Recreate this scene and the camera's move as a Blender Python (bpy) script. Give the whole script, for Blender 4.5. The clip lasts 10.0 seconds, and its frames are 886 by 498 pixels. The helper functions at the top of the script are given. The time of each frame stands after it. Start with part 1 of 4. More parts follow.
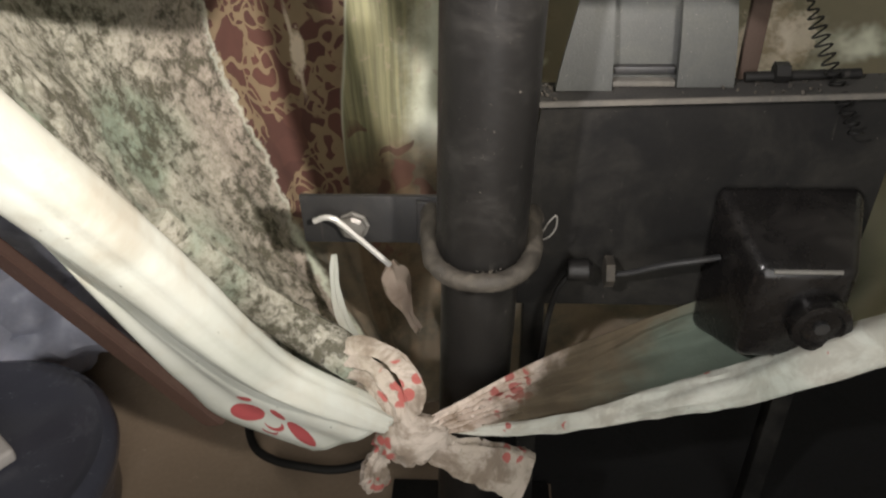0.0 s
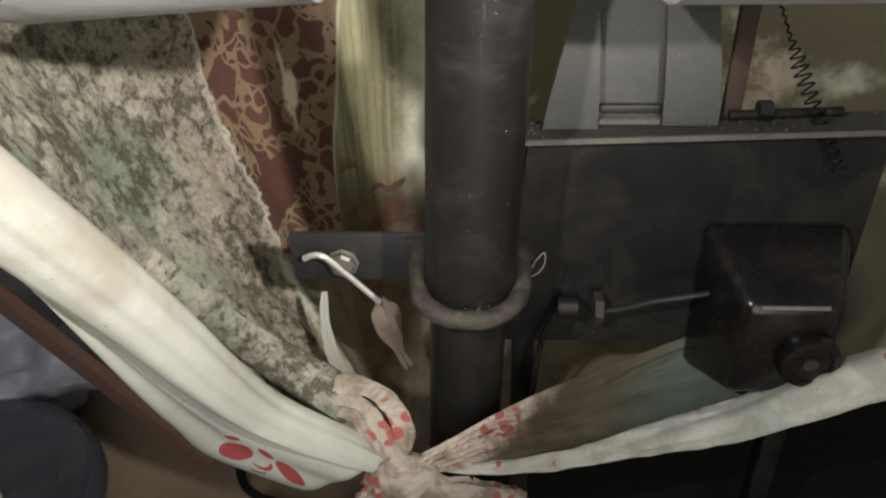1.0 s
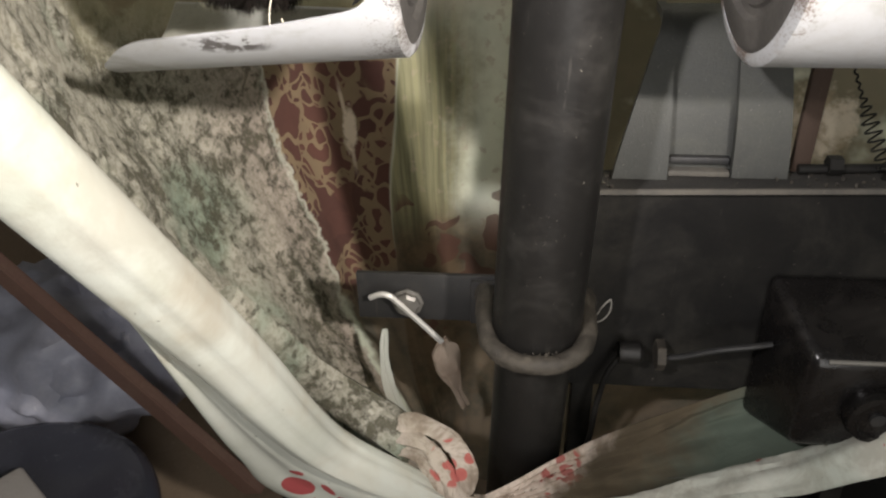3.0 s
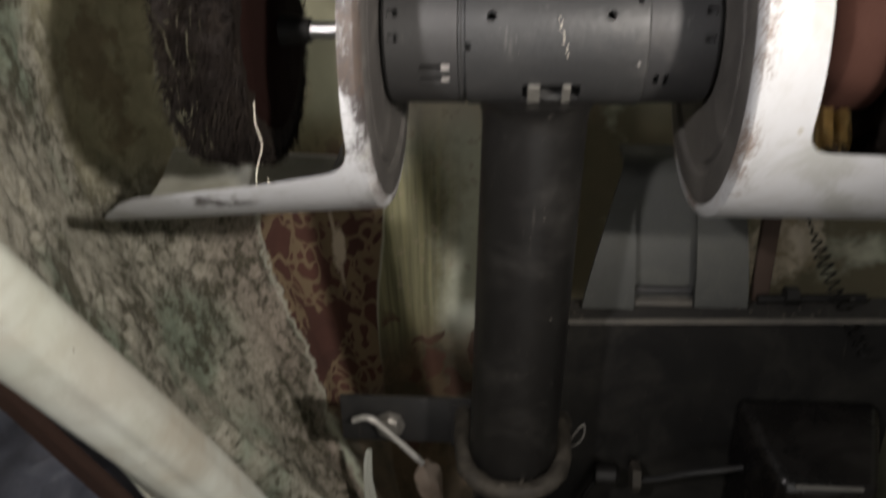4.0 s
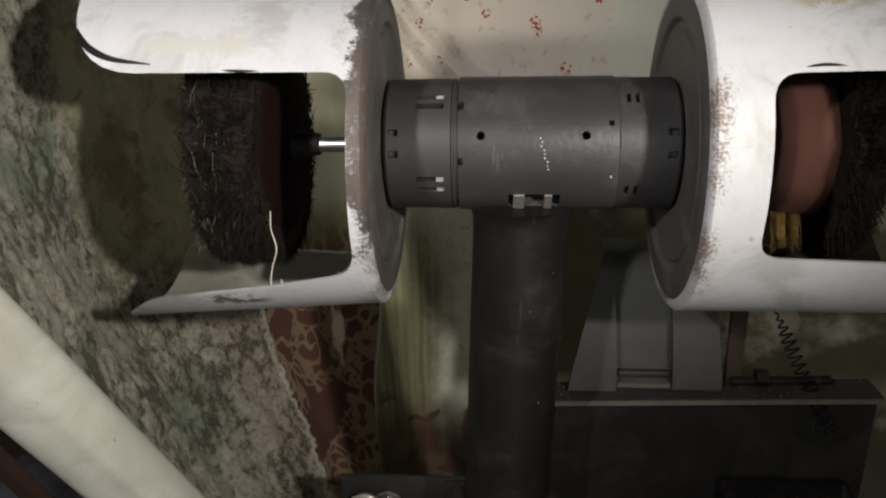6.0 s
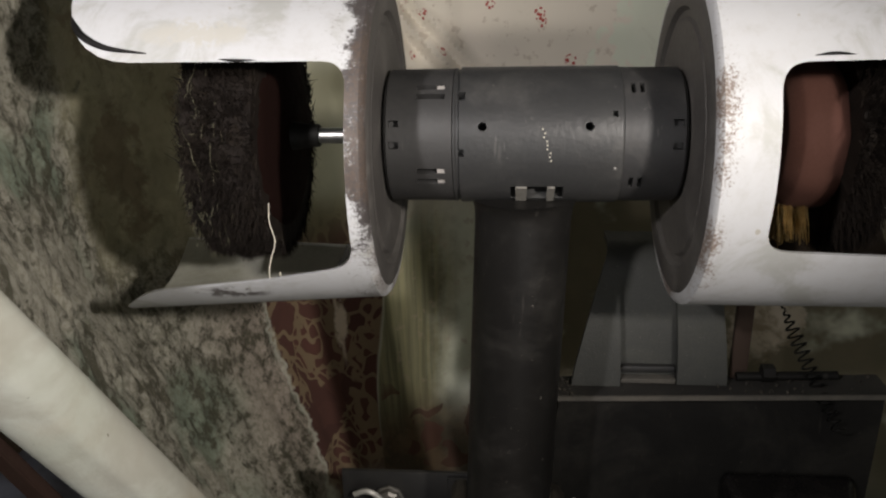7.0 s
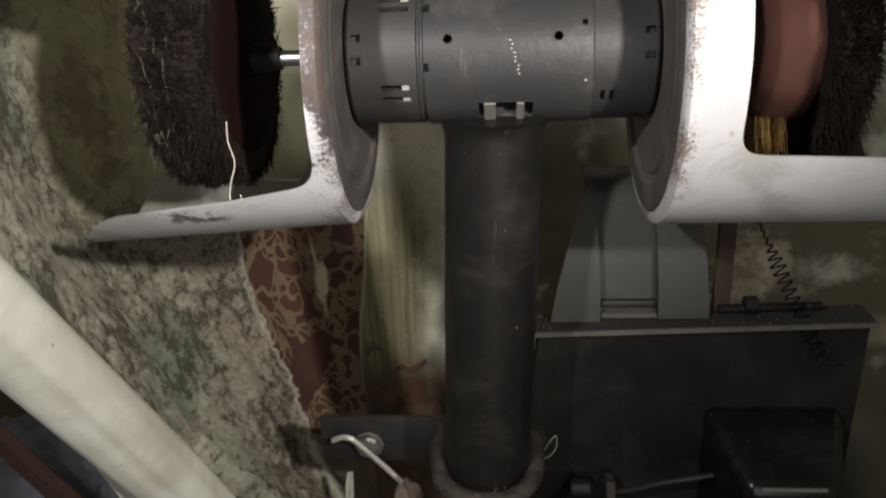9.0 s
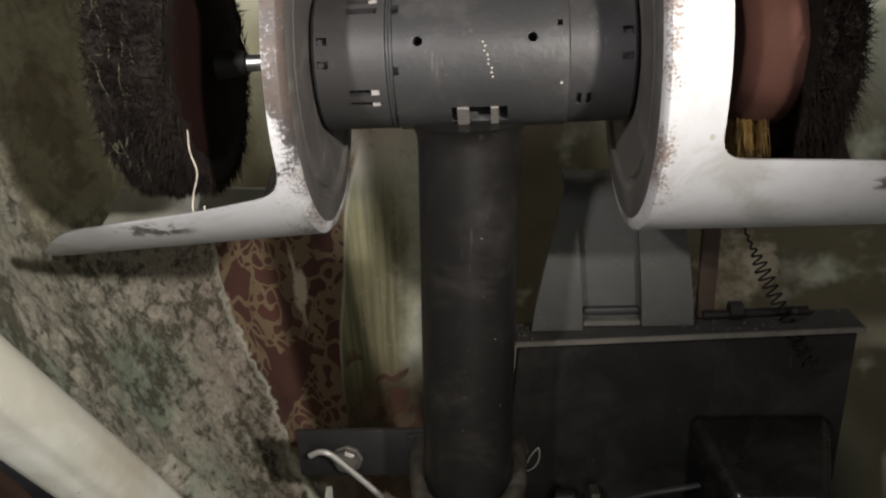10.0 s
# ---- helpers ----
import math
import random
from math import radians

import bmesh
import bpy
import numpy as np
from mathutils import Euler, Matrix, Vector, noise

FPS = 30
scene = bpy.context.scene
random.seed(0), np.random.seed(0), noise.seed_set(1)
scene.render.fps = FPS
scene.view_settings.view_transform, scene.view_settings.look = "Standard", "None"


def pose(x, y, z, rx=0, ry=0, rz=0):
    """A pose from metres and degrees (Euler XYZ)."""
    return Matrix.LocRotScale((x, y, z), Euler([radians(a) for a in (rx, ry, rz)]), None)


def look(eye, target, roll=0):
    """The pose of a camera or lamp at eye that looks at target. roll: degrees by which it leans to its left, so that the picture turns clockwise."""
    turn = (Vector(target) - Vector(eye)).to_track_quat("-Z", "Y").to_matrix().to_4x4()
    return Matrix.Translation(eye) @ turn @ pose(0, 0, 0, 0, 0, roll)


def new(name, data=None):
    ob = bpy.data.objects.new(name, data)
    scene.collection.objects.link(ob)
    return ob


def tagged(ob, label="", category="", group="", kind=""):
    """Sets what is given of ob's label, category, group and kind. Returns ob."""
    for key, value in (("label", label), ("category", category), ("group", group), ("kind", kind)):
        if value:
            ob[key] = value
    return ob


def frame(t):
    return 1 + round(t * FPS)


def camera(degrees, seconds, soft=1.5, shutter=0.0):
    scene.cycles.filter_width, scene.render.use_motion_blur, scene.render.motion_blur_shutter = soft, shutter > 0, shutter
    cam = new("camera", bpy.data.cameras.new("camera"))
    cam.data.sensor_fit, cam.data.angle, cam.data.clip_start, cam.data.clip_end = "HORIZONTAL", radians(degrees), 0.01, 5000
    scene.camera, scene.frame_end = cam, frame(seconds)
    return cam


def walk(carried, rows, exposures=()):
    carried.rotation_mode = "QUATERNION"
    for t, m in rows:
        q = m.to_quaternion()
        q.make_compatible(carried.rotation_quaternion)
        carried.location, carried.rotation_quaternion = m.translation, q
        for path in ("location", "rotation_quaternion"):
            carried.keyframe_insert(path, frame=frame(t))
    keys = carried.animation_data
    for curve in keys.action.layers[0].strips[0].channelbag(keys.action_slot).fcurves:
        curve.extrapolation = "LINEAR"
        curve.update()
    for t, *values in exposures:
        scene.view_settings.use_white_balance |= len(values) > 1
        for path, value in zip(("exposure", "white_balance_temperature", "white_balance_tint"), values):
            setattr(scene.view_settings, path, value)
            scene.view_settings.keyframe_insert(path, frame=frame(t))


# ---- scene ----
cam = camera(58.0, 10.0, soft=2.2, shutter=0.5)
PATH = [
    (0, (0.102, 0.059, 1.207), (-0.004, 1.669, 0.025), -1.6),
    (0.5, (0.098, 0.058, 1.204), (-0.011, 1.703, 0.071), -1.6),
    (1, (0.112, 0.06, 1.212), (0.013, 1.719, 0.098), -1.6),
    (1.5, (0.078, 0.056, 1.224), (-0.026, 1.732, 0.138), -1.6),
    (2, (0.056, 0.055, 1.225), (-0.106, 1.738, 0.158), -1.1),
    (3.5, (0.068, 0.046, 1.258), (-0.096, 1.753, 0.228), -1.2),
    (4, (0.087, 0.031, 1.305), (-0.075, 1.832, 0.452), -1.2),
    (4.5, (0.118, -0.008, 1.391), (-0.025, 1.851, 0.668), -1.6),
    (5, (0.105, -0.039, 1.399), (-0.041, 1.835, 0.715), -1.6),
    (5.5, (0.091, -0.039, 1.375), (-0.051, 1.834, 0.689), -1.3),
    (7, (0.095, -0.024, 1.356), (-0.066, 1.84, 0.65), -1.3),
    (7.5, (0.126, -0.023, 1.345), (-0.039, 1.84, 0.636), -1.4),
    (8, (0.157, -0.017, 1.299), (0.005, 1.842, 0.578), -1.8),
    (8.5, (0.139, -0.024, 1.283), (-0.002, 1.83, 0.547), -2.2),
    (9, (0.119, -0.021, 1.284), (-0.028, 1.832, 0.546), -2.3),
    (9.5, (0.131, -0.008, 1.288), (-0.01, 1.847, 0.555), -2.4),
    (10, (0.131, 0.01, 1.28), (0.014, 1.867, 0.545), -2.7),
]
EXPOSURES = [(0.0, 0.95), (0.4, 0.6), (3.5, 0.52), (4.0, -0.75), (4.2, -1.15), (4.5, -1.02), (5.5, -1.0), (7.2, -1.0), (7.7, -1.0), (8.0, -0.52), (10.0, -0.53)]
walk(cam, [(t, look(eye, target, roll)) for t, eye, target, roll in PATH], EXPOSURES)

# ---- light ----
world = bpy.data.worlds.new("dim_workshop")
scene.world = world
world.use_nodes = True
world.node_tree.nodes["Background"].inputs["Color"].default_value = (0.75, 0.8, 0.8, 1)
# raised a little as even fill for the darkest parts
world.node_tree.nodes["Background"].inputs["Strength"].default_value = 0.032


def work_lamp(place, aim, watts, colour, radius, cone):
    """A reflector lamp with a soft-edged beam."""
    data = bpy.data.lights.new("work_lamp", "SPOT")
    data.energy, data.color, data.shadow_soft_size = watts, colour, radius
    data.spot_size, data.spot_blend = radians(cone), 1.0
    ob = new("work_lamp", data)
    ob.matrix_world = look(place, aim)
    return ob


work_lamp((0.62, -0.15, 1.50), (-0.34, 0.95, 1.18), 108.0, (1.0, 0.92, 0.85), 0.03, 74)
work_lamp((-0.40, -0.13, 1.62), (0.05, 1.25, 1.37), 66.0, (1.0, 0.945, 0.94), 0.03, 98)

# unseen soft fill, added behind the camera to lift the shadows
data = bpy.data.lights.new("fill_light", "AREA")
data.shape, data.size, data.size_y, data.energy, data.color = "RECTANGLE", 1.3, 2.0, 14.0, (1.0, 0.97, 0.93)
fill_panel = new("fill_light", data)
fill_panel.matrix_world = look((0.45, -1.36, 1.03), (0.1, 1.0, 1.03))

# ---- materials ----
class Mat:
    """A small wrapper for procedural materials in object or UV space."""

    def __init__(self, name, colour=(0.5, 0.5, 0.5), rough=0.6, metal=0.0, uv=False):
        self.m = bpy.data.materials.new(name)
        self.m.use_nodes = True
        self.t = self.m.node_tree
        self.b = self.t.nodes["Principled BSDF"]
        self.b.inputs["Base Color"].default_value = (*colour, 1)
        self.b.inputs["Roughness"].default_value = rough
        self.b.inputs["Metallic"].default_value = metal
        self.co = self.t.nodes.new("ShaderNodeTexCoord").outputs["UV" if uv else "Object"]

    def node(self, kind, **inputs):
        n = self.t.nodes.new(kind)
        for key, value in inputs.items():
            socket = n.inputs[key.replace("_", " ")]
            if isinstance(value, bpy.types.NodeSocket):
                self.t.links.new(value, socket)
            else:
                socket.default_value = value
        return n

    def noise(self, scale, detail=4.0, rough=0.6, co=None, distortion=0.0):
        return self.node("ShaderNodeTexNoise", Vector=co or self.co, Scale=scale, Detail=detail, Roughness=rough, Distortion=distortion).outputs["Fac"]

    def voronoi(self, scale, feature="F1", co=None):
        n = self.node("ShaderNodeTexVoronoi", Vector=co or self.co, Scale=scale)
        n.feature = feature
        return n

    def band(self, value, lo, hi):
        """0 below lo, 1 above hi, smooth between."""
        n = self.node("ShaderNodeMapRange", Value=value)
        n.interpolation_type = "SMOOTHSTEP"
        n.inputs["From Min"].default_value, n.inputs["From Max"].default_value = (lo, hi) if lo < hi else (hi, lo)
        if lo > hi:
            n.inputs["To Min"].default_value, n.inputs["To Max"].default_value = 1.0, 0.0
        return n.outputs["Result"]

    def calc(self, op, a, b=0.0):
        n = self.t.nodes.new("ShaderNodeMath")
        n.operation = op
        for i, v in enumerate((a, b)):
            if isinstance(v, bpy.types.NodeSocket):
                self.t.links.new(v, n.inputs[i])
            else:
                n.inputs[i].default_value = v
        return n.outputs[0]

    def mix(self, fac, a, b):
        n = self.t.nodes.new("ShaderNodeMix")
        n.data_type = "RGBA"
        for i, v in ((0, fac), (6, a), (7, b)):
            if isinstance(v, bpy.types.NodeSocket):
                self.t.links.new(v, n.inputs[i])
            else:
                n.inputs[i].default_value = v if i == 0 else (*v, 1)
        return n.outputs[2]

    def axes(self, co=None):
        return self.node("ShaderNodeSeparateXYZ", Vector=co or self.co).outputs

    def colour(self, socket):
        self.t.links.new(socket, self.b.inputs["Base Color"])

    def rough(self, socket):
        self.t.links.new(socket, self.b.inputs["Roughness"])

    def bump(self, height, strength=0.3, distance=0.002):
        n = self.node("ShaderNodeBump", Height=height, Strength=strength, Distance=distance)
        self.t.links.new(n.outputs["Normal"], self.b.inputs["Normal"])


def worn(name, base, dust, rough=0.5, metal=0.0, amount=0.5, scale=14.0, speck=0.0, speck_colour=(0.5, 0.48, 0.42), bump=0.25, spec=0.5):
    """Paint or metal with soft dust patches, fine grain and, where asked, pale flecks."""
    w = Mat(name, base, rough, metal)
    w.b.inputs["Specular IOR Level"].default_value = spec
    patches = w.band(w.noise(scale, 6, 0.7, None, 0.5), 0.62 - 0.3 * amount, 0.8)
    clouds = w.band(w.noise(scale * 0.35, 4, 0.6), 0.4, 0.68)
    grain = w.noise(scale * 16, 3)
    long = w.node("ShaderNodeMapping", Vector=w.co)
    long.inputs["Scale"].default_value = (scale * 7, scale * 7, scale * 0.9)
    long.inputs["Rotation"].default_value = (0.25, 0.2, 0.0)
    scratch = w.band(w.noise(1.0, 3, 0.7, long.outputs[0]), 0.66, 0.72)
    c = w.mix(w.calc("MULTIPLY", patches, 0.75), base, dust)
    c = w.mix(w.calc("MULTIPLY", clouds, 0.35), c, tuple(0.5 * (p + q) for p, q in zip(base, dust)))
    c = w.mix(w.calc("MULTIPLY", scratch, 0.4), c, tuple(min(0.8, 1.3 * q) for q in dust))
    c = w.mix(w.calc("MULTIPLY", grain, 0.35), c, tuple(v * 0.4 for v in base))
    if speck:
        flecks = w.band(w.noise(scale * 22, 3, 0.6), 0.76 - 0.1 * speck, 0.80 - 0.1 * speck)
        c = w.mix(w.calc("MULTIPLY", flecks, 0.7), c, speck_colour)
    w.colour(c)
    w.rough(w.calc("ADD", w.calc("MULTIPLY", patches, 0.3), w.calc("ADD", w.calc("MULTIPLY", grain, 0.2), rough - 0.1)))
    w.bump(w.calc("ADD", grain, w.calc("MULTIPLY", patches, 0.5)), bump, 0.0012)
    return w.m


MOTOR = worn("motor_grey_paint", (0.046, 0.047, 0.048), (0.115, 0.112, 0.105), 0.38, 0.25, 0.55, 11, 0.25, bump=0.35)
CAP = worn("end_cap_grey_paint", (0.040, 0.040, 0.041), (0.10, 0.096, 0.088), 0.5, 0.2, 0.5, 14, 0.2)
POLE = worn("column_black_paint", (0.0105, 0.0100, 0.0095), (0.044, 0.041, 0.036), 0.4, 0.0, 0.5, 9, 0.6, (0.22, 0.2, 0.17), spec=0.35)
BLACK = worn("black_dusty_steel", (0.0068, 0.0066, 0.0064), (0.044, 0.041, 0.034), 0.6, 0.0, 0.75, 8, 0.4, (0.2, 0.18, 0.15), spec=0.22)
PLASTIC = worn("black_plastic", (0.008, 0.0075, 0.0075), (0.040, 0.035, 0.031), 0.25, 0.0, 0.5, 9, 0.2, (0.12, 0.11, 0.1), bump=0.06)
SHINY = worn("glossy_black_plastic", (0.050, 0.053, 0.070), (0.12, 0.125, 0.15), 0.2, 0.0, 0.4, 9, bump=0.08)
GREY = worn("grey_painted_plate", (0.054, 0.056, 0.052), (0.105, 0.107, 0.092), 0.6, 0.1, 0.75, 24, 0.6, (0.42, 0.40, 0.34), bump=0.5)
EDGE = worn("dusty_top_edge", (0.085, 0.08, 0.07), (0.20, 0.18, 0.148), 0.8, 0.0, 0.8, 18, 0.4)
TOP = worn("dusty_black_top", (0.022, 0.021, 0.019), (0.062, 0.057, 0.047), 0.8, 0.0, 0.7, 20, 0.3)
STRAP = worn("blackened_strap_steel", (0.04, 0.041, 0.043), (0.09, 0.08, 0.068), 0.45, 0.4, 0.5, 20, 0.3)
CLAMP = worn("dusty_clamp_steel", (0.045, 0.040, 0.033), (0.17, 0.148, 0.115), 0.65, 0.3, 0.8, 45, 0.6, (0.4, 0.36, 0.3))
ZINC = worn("zinc_bolt", (0.28, 0.27, 0.25), (0.2, 0.18, 0.15), 0.4, 0.7, 0.5, 60)
CHROME = Mat("bright_steel", (0.42, 0.42, 0.41), 0.38, 1.0).m
KEY = worn("dull_nickel", (0.62, 0.61, 0.57), (0.45, 0.43, 0.39), 0.45, 0.35, 0.4, 60)
# near-black colour for the shade inside the motor's holes and slots
DARK = Mat("hollow_black", (0.006, 0.006, 0.006), 0.9).m
DISC = worn("hood_plate_grey", (0.075, 0.070, 0.066), (0.19, 0.178, 0.16), 0.6, 0.1, 0.6, 12, 0.15)
RUSTY = worn("rusty_brown_post", (0.048, 0.029, 0.020), (0.09, 0.062, 0.042), 0.8, 0.0, 0.6, 22)
FELT = worn("brown_pink_felt", (0.115, 0.045, 0.031), (0.15, 0.07, 0.052), 0.85, 0.0, 0.6, 22, 0.3, (0.06, 0.03, 0.024))
BRISTLE = worn("dark_bristles", (0.012, 0.009, 0.0075), (0.036, 0.027, 0.018), 0.75, 0.0, 0.5, 60, spec=0.15)
CORE = worn("dark_red_wheel_hub", (0.013, 0.0058, 0.0048), (0.009, 0.005, 0.004), 0.85, 0.0, 0.5, 24, spec=0.05)
FRAY = worn("brown_frayed_fibre", (0.05, 0.036, 0.024), (0.12, 0.09, 0.06), 0.85, 0.0, 0.6, 70, spec=0.15)
LUG = worn("dull_bare_metal", (0.26, 0.25, 0.225), (0.16, 0.15, 0.13), 0.5, 0.3, 0.6, 60)
LINT = worn("greenish_lint", (0.12, 0.12, 0.07), (0.26, 0.25, 0.18), 0.9, 0.0, 0.6, 90)
THREAD = Mat("pale_thread", (0.62, 0.58, 0.48), 0.9).m
BRASS = worn("brass_wire", (0.55, 0.38, 0.15), (0.92, 0.76, 0.42), 0.3, 0.7, 0.6, 160)
RAG = worn("soiled_pink_rag", (0.42, 0.34, 0.27), (0.22, 0.13, 0.08), 0.95, 0.0, 0.6, 25)
BAG = worn("blue_grey_tarpaulin", (0.36, 0.38, 0.48), (0.66, 0.65, 0.70), 0.4, 0.0, 0.6, 6)
BROWN = worn("brown_board", (0.22, 0.125, 0.095), (0.30, 0.20, 0.15), 0.7, 0.0, 0.6, 9)
PALE = worn("pale_plastic", (0.42, 0.40, 0.38), (0.3, 0.27, 0.24), 0.5, 0.0, 0.5, 14)
WALL = worn("dim_plaster", (0.42, 0.415, 0.39), (0.30, 0.29, 0.265), 0.9, 0.0, 0.6, 3)
FLOOR = worn("dusty_cement_floor", (0.30, 0.225, 0.155), (0.42, 0.33, 0.24), 0.9, 0.0, 0.6, 7, 0.3, (0.08, 0.055, 0.04))


def hood_paint(name, disc_x, way, reach_soot, reach_pepper, smudges, sooty=0.95, dense=0.26, soot_tone=(0.10, 0.075, 0.06)):
    """White enamel: soot and rust peppered along the rim beside the end plate, scuffs, soft grime, a few smudges."""
    w = Mat(name, (0.74, 0.735, 0.71), 0.38)
    x, y, z = w.axes()
    reach = w.calc("MULTIPLY", w.calc("SUBTRACT", x, disc_x), way)
    reach = w.calc("ADD", reach, w.calc("MULTIPLY", w.calc("SUBTRACT", w.noise(20, 4, 0.6), 0.5), reach_pepper * 0.8))
    pepper = w.noise(330, 6, 0.8)
    near = w.band(reach, reach_pepper, 0.0)
    patches = w.calc("MULTIPLY", near, w.calc("ADD", w.calc("MULTIPLY", w.band(w.noise(16, 2, 0.5), 0.42, 0.6), 0.6), 0.4))
    soot = w.band(w.calc("ADD", pepper, w.calc("MULTIPLY", patches, dense)), 0.66, 0.80)
    close = w.calc("MULTIPLY", w.band(reach, reach_soot, reach_soot * 0.2), w.band(z, 1.05, 1.13))
    rim = w.band(w.calc("ADD", w.calc("ADD", w.calc("MULTIPLY", w.noise(300, 6, 0.8), 0.6), w.calc("MULTIPLY", w.noise(60, 5, 0.7), 0.4)), w.calc("MULTIPLY", close, 0.24)), 0.59, 0.70)
    smear = w.band(w.calc("ADD", w.noise(26, 5, 0.7), w.calc("MULTIPLY", near, 0.10)), 0.62, 0.88)
    grime = w.band(w.noise(13, 6, 0.65, None, 0.6), 0.50, 0.66)
    c = w.mix(w.calc("MULTIPLY", grime, 0.6), (0.55, 0.56, 0.575), (0.34, 0.345, 0.31))
    c = w.mix(w.calc("MULTIPLY", w.band(w.noise(55, 6, 0.75), 0.45, 0.72), 0.28), c, (0.40, 0.385, 0.36))
    c = w.mix(w.calc("MULTIPLY", smear, 0.5), c, (0.36, 0.30, 0.25))
    c = w.mix(w.calc("MULTIPLY", rim, sooty), c, w.mix(w.noise(60, 4, 0.6), (0.056, 0.045, 0.042), (0.030, 0.024, 0.023)))
    c = w.mix(w.calc("MULTIPLY", soot, 0.9), c, soot_tone)
    chips = w.band(w.noise(34, 2, 0.4), 0.755, 0.77)
    c = w.mix(w.calc("MULTIPLY", chips, 0.6), c, (0.33, 0.29, 0.21))
    ragged = w.calc("MULTIPLY", w.calc("SUBTRACT", w.noise(70, 5, 0.7), 0.5), 1.6)
    marks = w.noise(48, 4, 0.7)
    for cx0, cz0, rx, rz, tone in smudges:
        a = w.calc("POWER", w.calc("DIVIDE", w.calc("SUBTRACT", x, cx0), rx), 2.0)
        b = w.calc("POWER", w.calc("DIVIDE", w.calc("SUBTRACT", z, cz0), rz), 2.0)
        d = w.calc("ADD", w.calc("ADD", a, b), ragged)
        front = w.calc("LESS_THAN", y, 0.82)
        spot = w.calc("MULTIPLY", w.calc("MULTIPLY", w.band(d, 1.6, 0.4), w.band(marks, 0.42, 0.52)), front)
        c = w.mix(w.calc("MULTIPLY", spot, 0.9), c, tone)
    w.colour(c)
    w.rough(w.calc("ADD", w.calc("MULTIPLY", smear, 0.35), 0.5))
    w.bump(w.calc("ADD", pepper, w.calc("MULTIPLY", soot, -0.6)), 0.16, 0.001)
    return w.m


def cloth(name):
    """The printed cotton sheet; U runs round it (left front 0, back 0.5, right front 1), V from the knot to the top."""
    w = Mat(name, (0.6, 0.6, 0.52), 0.92, uv=True)
    ob = w.t.nodes.new("ShaderNodeTexCoord").outputs["Object"]
    u, v, _ = w.axes()
    wob = w.calc("MULTIPLY", w.calc("SUBTRACT", w.noise(5, 4, 0.6, ob), 0.5), 0.05)
    fine_wob = w.calc("MULTIPLY", w.calc("SUBTRACT", w.noise(45, 3, 0.6, ob), 0.5), 0.02)
    uu = w.calc("ADD", u, w.calc("ADD", wob, fine_wob))
    # ground colours of the cloth
    soft = w.noise(3.5, 3, 0.5, ob)
    base = w.mix(w.band(soft, 0.35, 0.7), (0.78, 0.80, 0.68), (0.68, 0.74, 0.60))
    stretch = w.node("ShaderNodeMapping", Vector=w.co)
    stretch.inputs["Scale"].default_value = (150.0, 5.0, 1.0)
    streak = w.noise(1.0, 4, 0.6, stretch.outputs[0])
    olive = w.mix(w.band(streak, 0.35, 0.68), (0.28, 0.265, 0.135), (0.12, 0.112, 0.055))
    low = w.band(v, 0.72, 0.55)
    side = w.calc("SUBTRACT", u, w.calc("MULTIPLY", w.calc("SUBTRACT", v, 0.311), 0.147))
    strip = w.calc("MULTIPLY", w.band(side, 0.420, 0.425), w.band(uu, 0.53, 0.492))
    base = w.mix(w.calc("MULTIPLY", strip, w.calc("MULTIPLY", low, 0.92)), base, olive)
    # swirling coordinates for the printed figures
    swirl = w.node("ShaderNodeVectorMath")
    swirl.operation = "ADD"
    w.t.links.new(ob, swirl.inputs[0])
    warp = w.node("ShaderNodeTexNoise", Vector=ob, Scale=17.0, Detail=1.0)
    scaled = w.node("ShaderNodeVectorMath")
    scaled.operation = "SCALE"
    scaled.inputs["Scale"].default_value = 0.085
    w.t.links.new(warp.outputs["Color"], scaled.inputs[0])
    w.t.links.new(scaled.outputs[0], swirl.inputs[1])
    # small red sprigs on the upper back
    sprig_area = w.calc("MULTIPLY", w.band(uu, 0.44, 0.455), w.band(w.calc("ADD", uu, w.calc("MULTIPLY", w.calc("SUBTRACT", w.noise(24, 2, 0.5, ob), 0.5), 0.08)), 0.598, 0.588))
    pink = w.mix(0.6, base, (0.80, 0.68, 0.60))
    base = w.mix(w.calc("MULTIPLY", sprig_area, w.band(v, 0.6, 0.68)), base, pink)
    cells = w.voronoi(20, "F1", ob).outputs["Distance"]
    dots = w.voronoi(125, "F1", ob).outputs["Distance"]
    sprig = w.calc("MULTIPLY", w.band(cells, 0.27, 0.23), w.band(dots, 0.50, 0.40))
    sprig = w.calc("MULTIPLY", w.calc("MULTIPLY", sprig, sprig_area), w.band(v, 0.66, 0.70))
    faint = w.band(w.noise(40, 3, 0.6, ob), 0.58, 0.68)
    base = w.mix(w.calc("MULTIPLY", w.calc("MULTIPLY", faint, sprig_area), 0.42), base, (0.42, 0.34, 0.26))
    base = w.mix(sprig, base, (0.42, 0.07, 0.055))
    # soiled lower part: brown, turning green toward the right-hand edge
    soil = w.calc("MULTIPLY", w.band(v, 0.39, 0.30), w.band(uu, 0.31, 0.33))
    teal = w.mix(w.noise(9, 4, 0.6, ob), (0.022, 0.025, 0.018), (0.055, 0.062, 0.046))
    umber = w.mix(w.band(w.noise(15, 5, 0.65, ob), 0.38, 0.62), (0.13, 0.085, 0.052), (0.055, 0.040, 0.026))
    base = w.mix(w.calc("MULTIPLY", soil, 0.92), base, w.mix(w.band(uu, 0.735, 0.79), umber, teal))
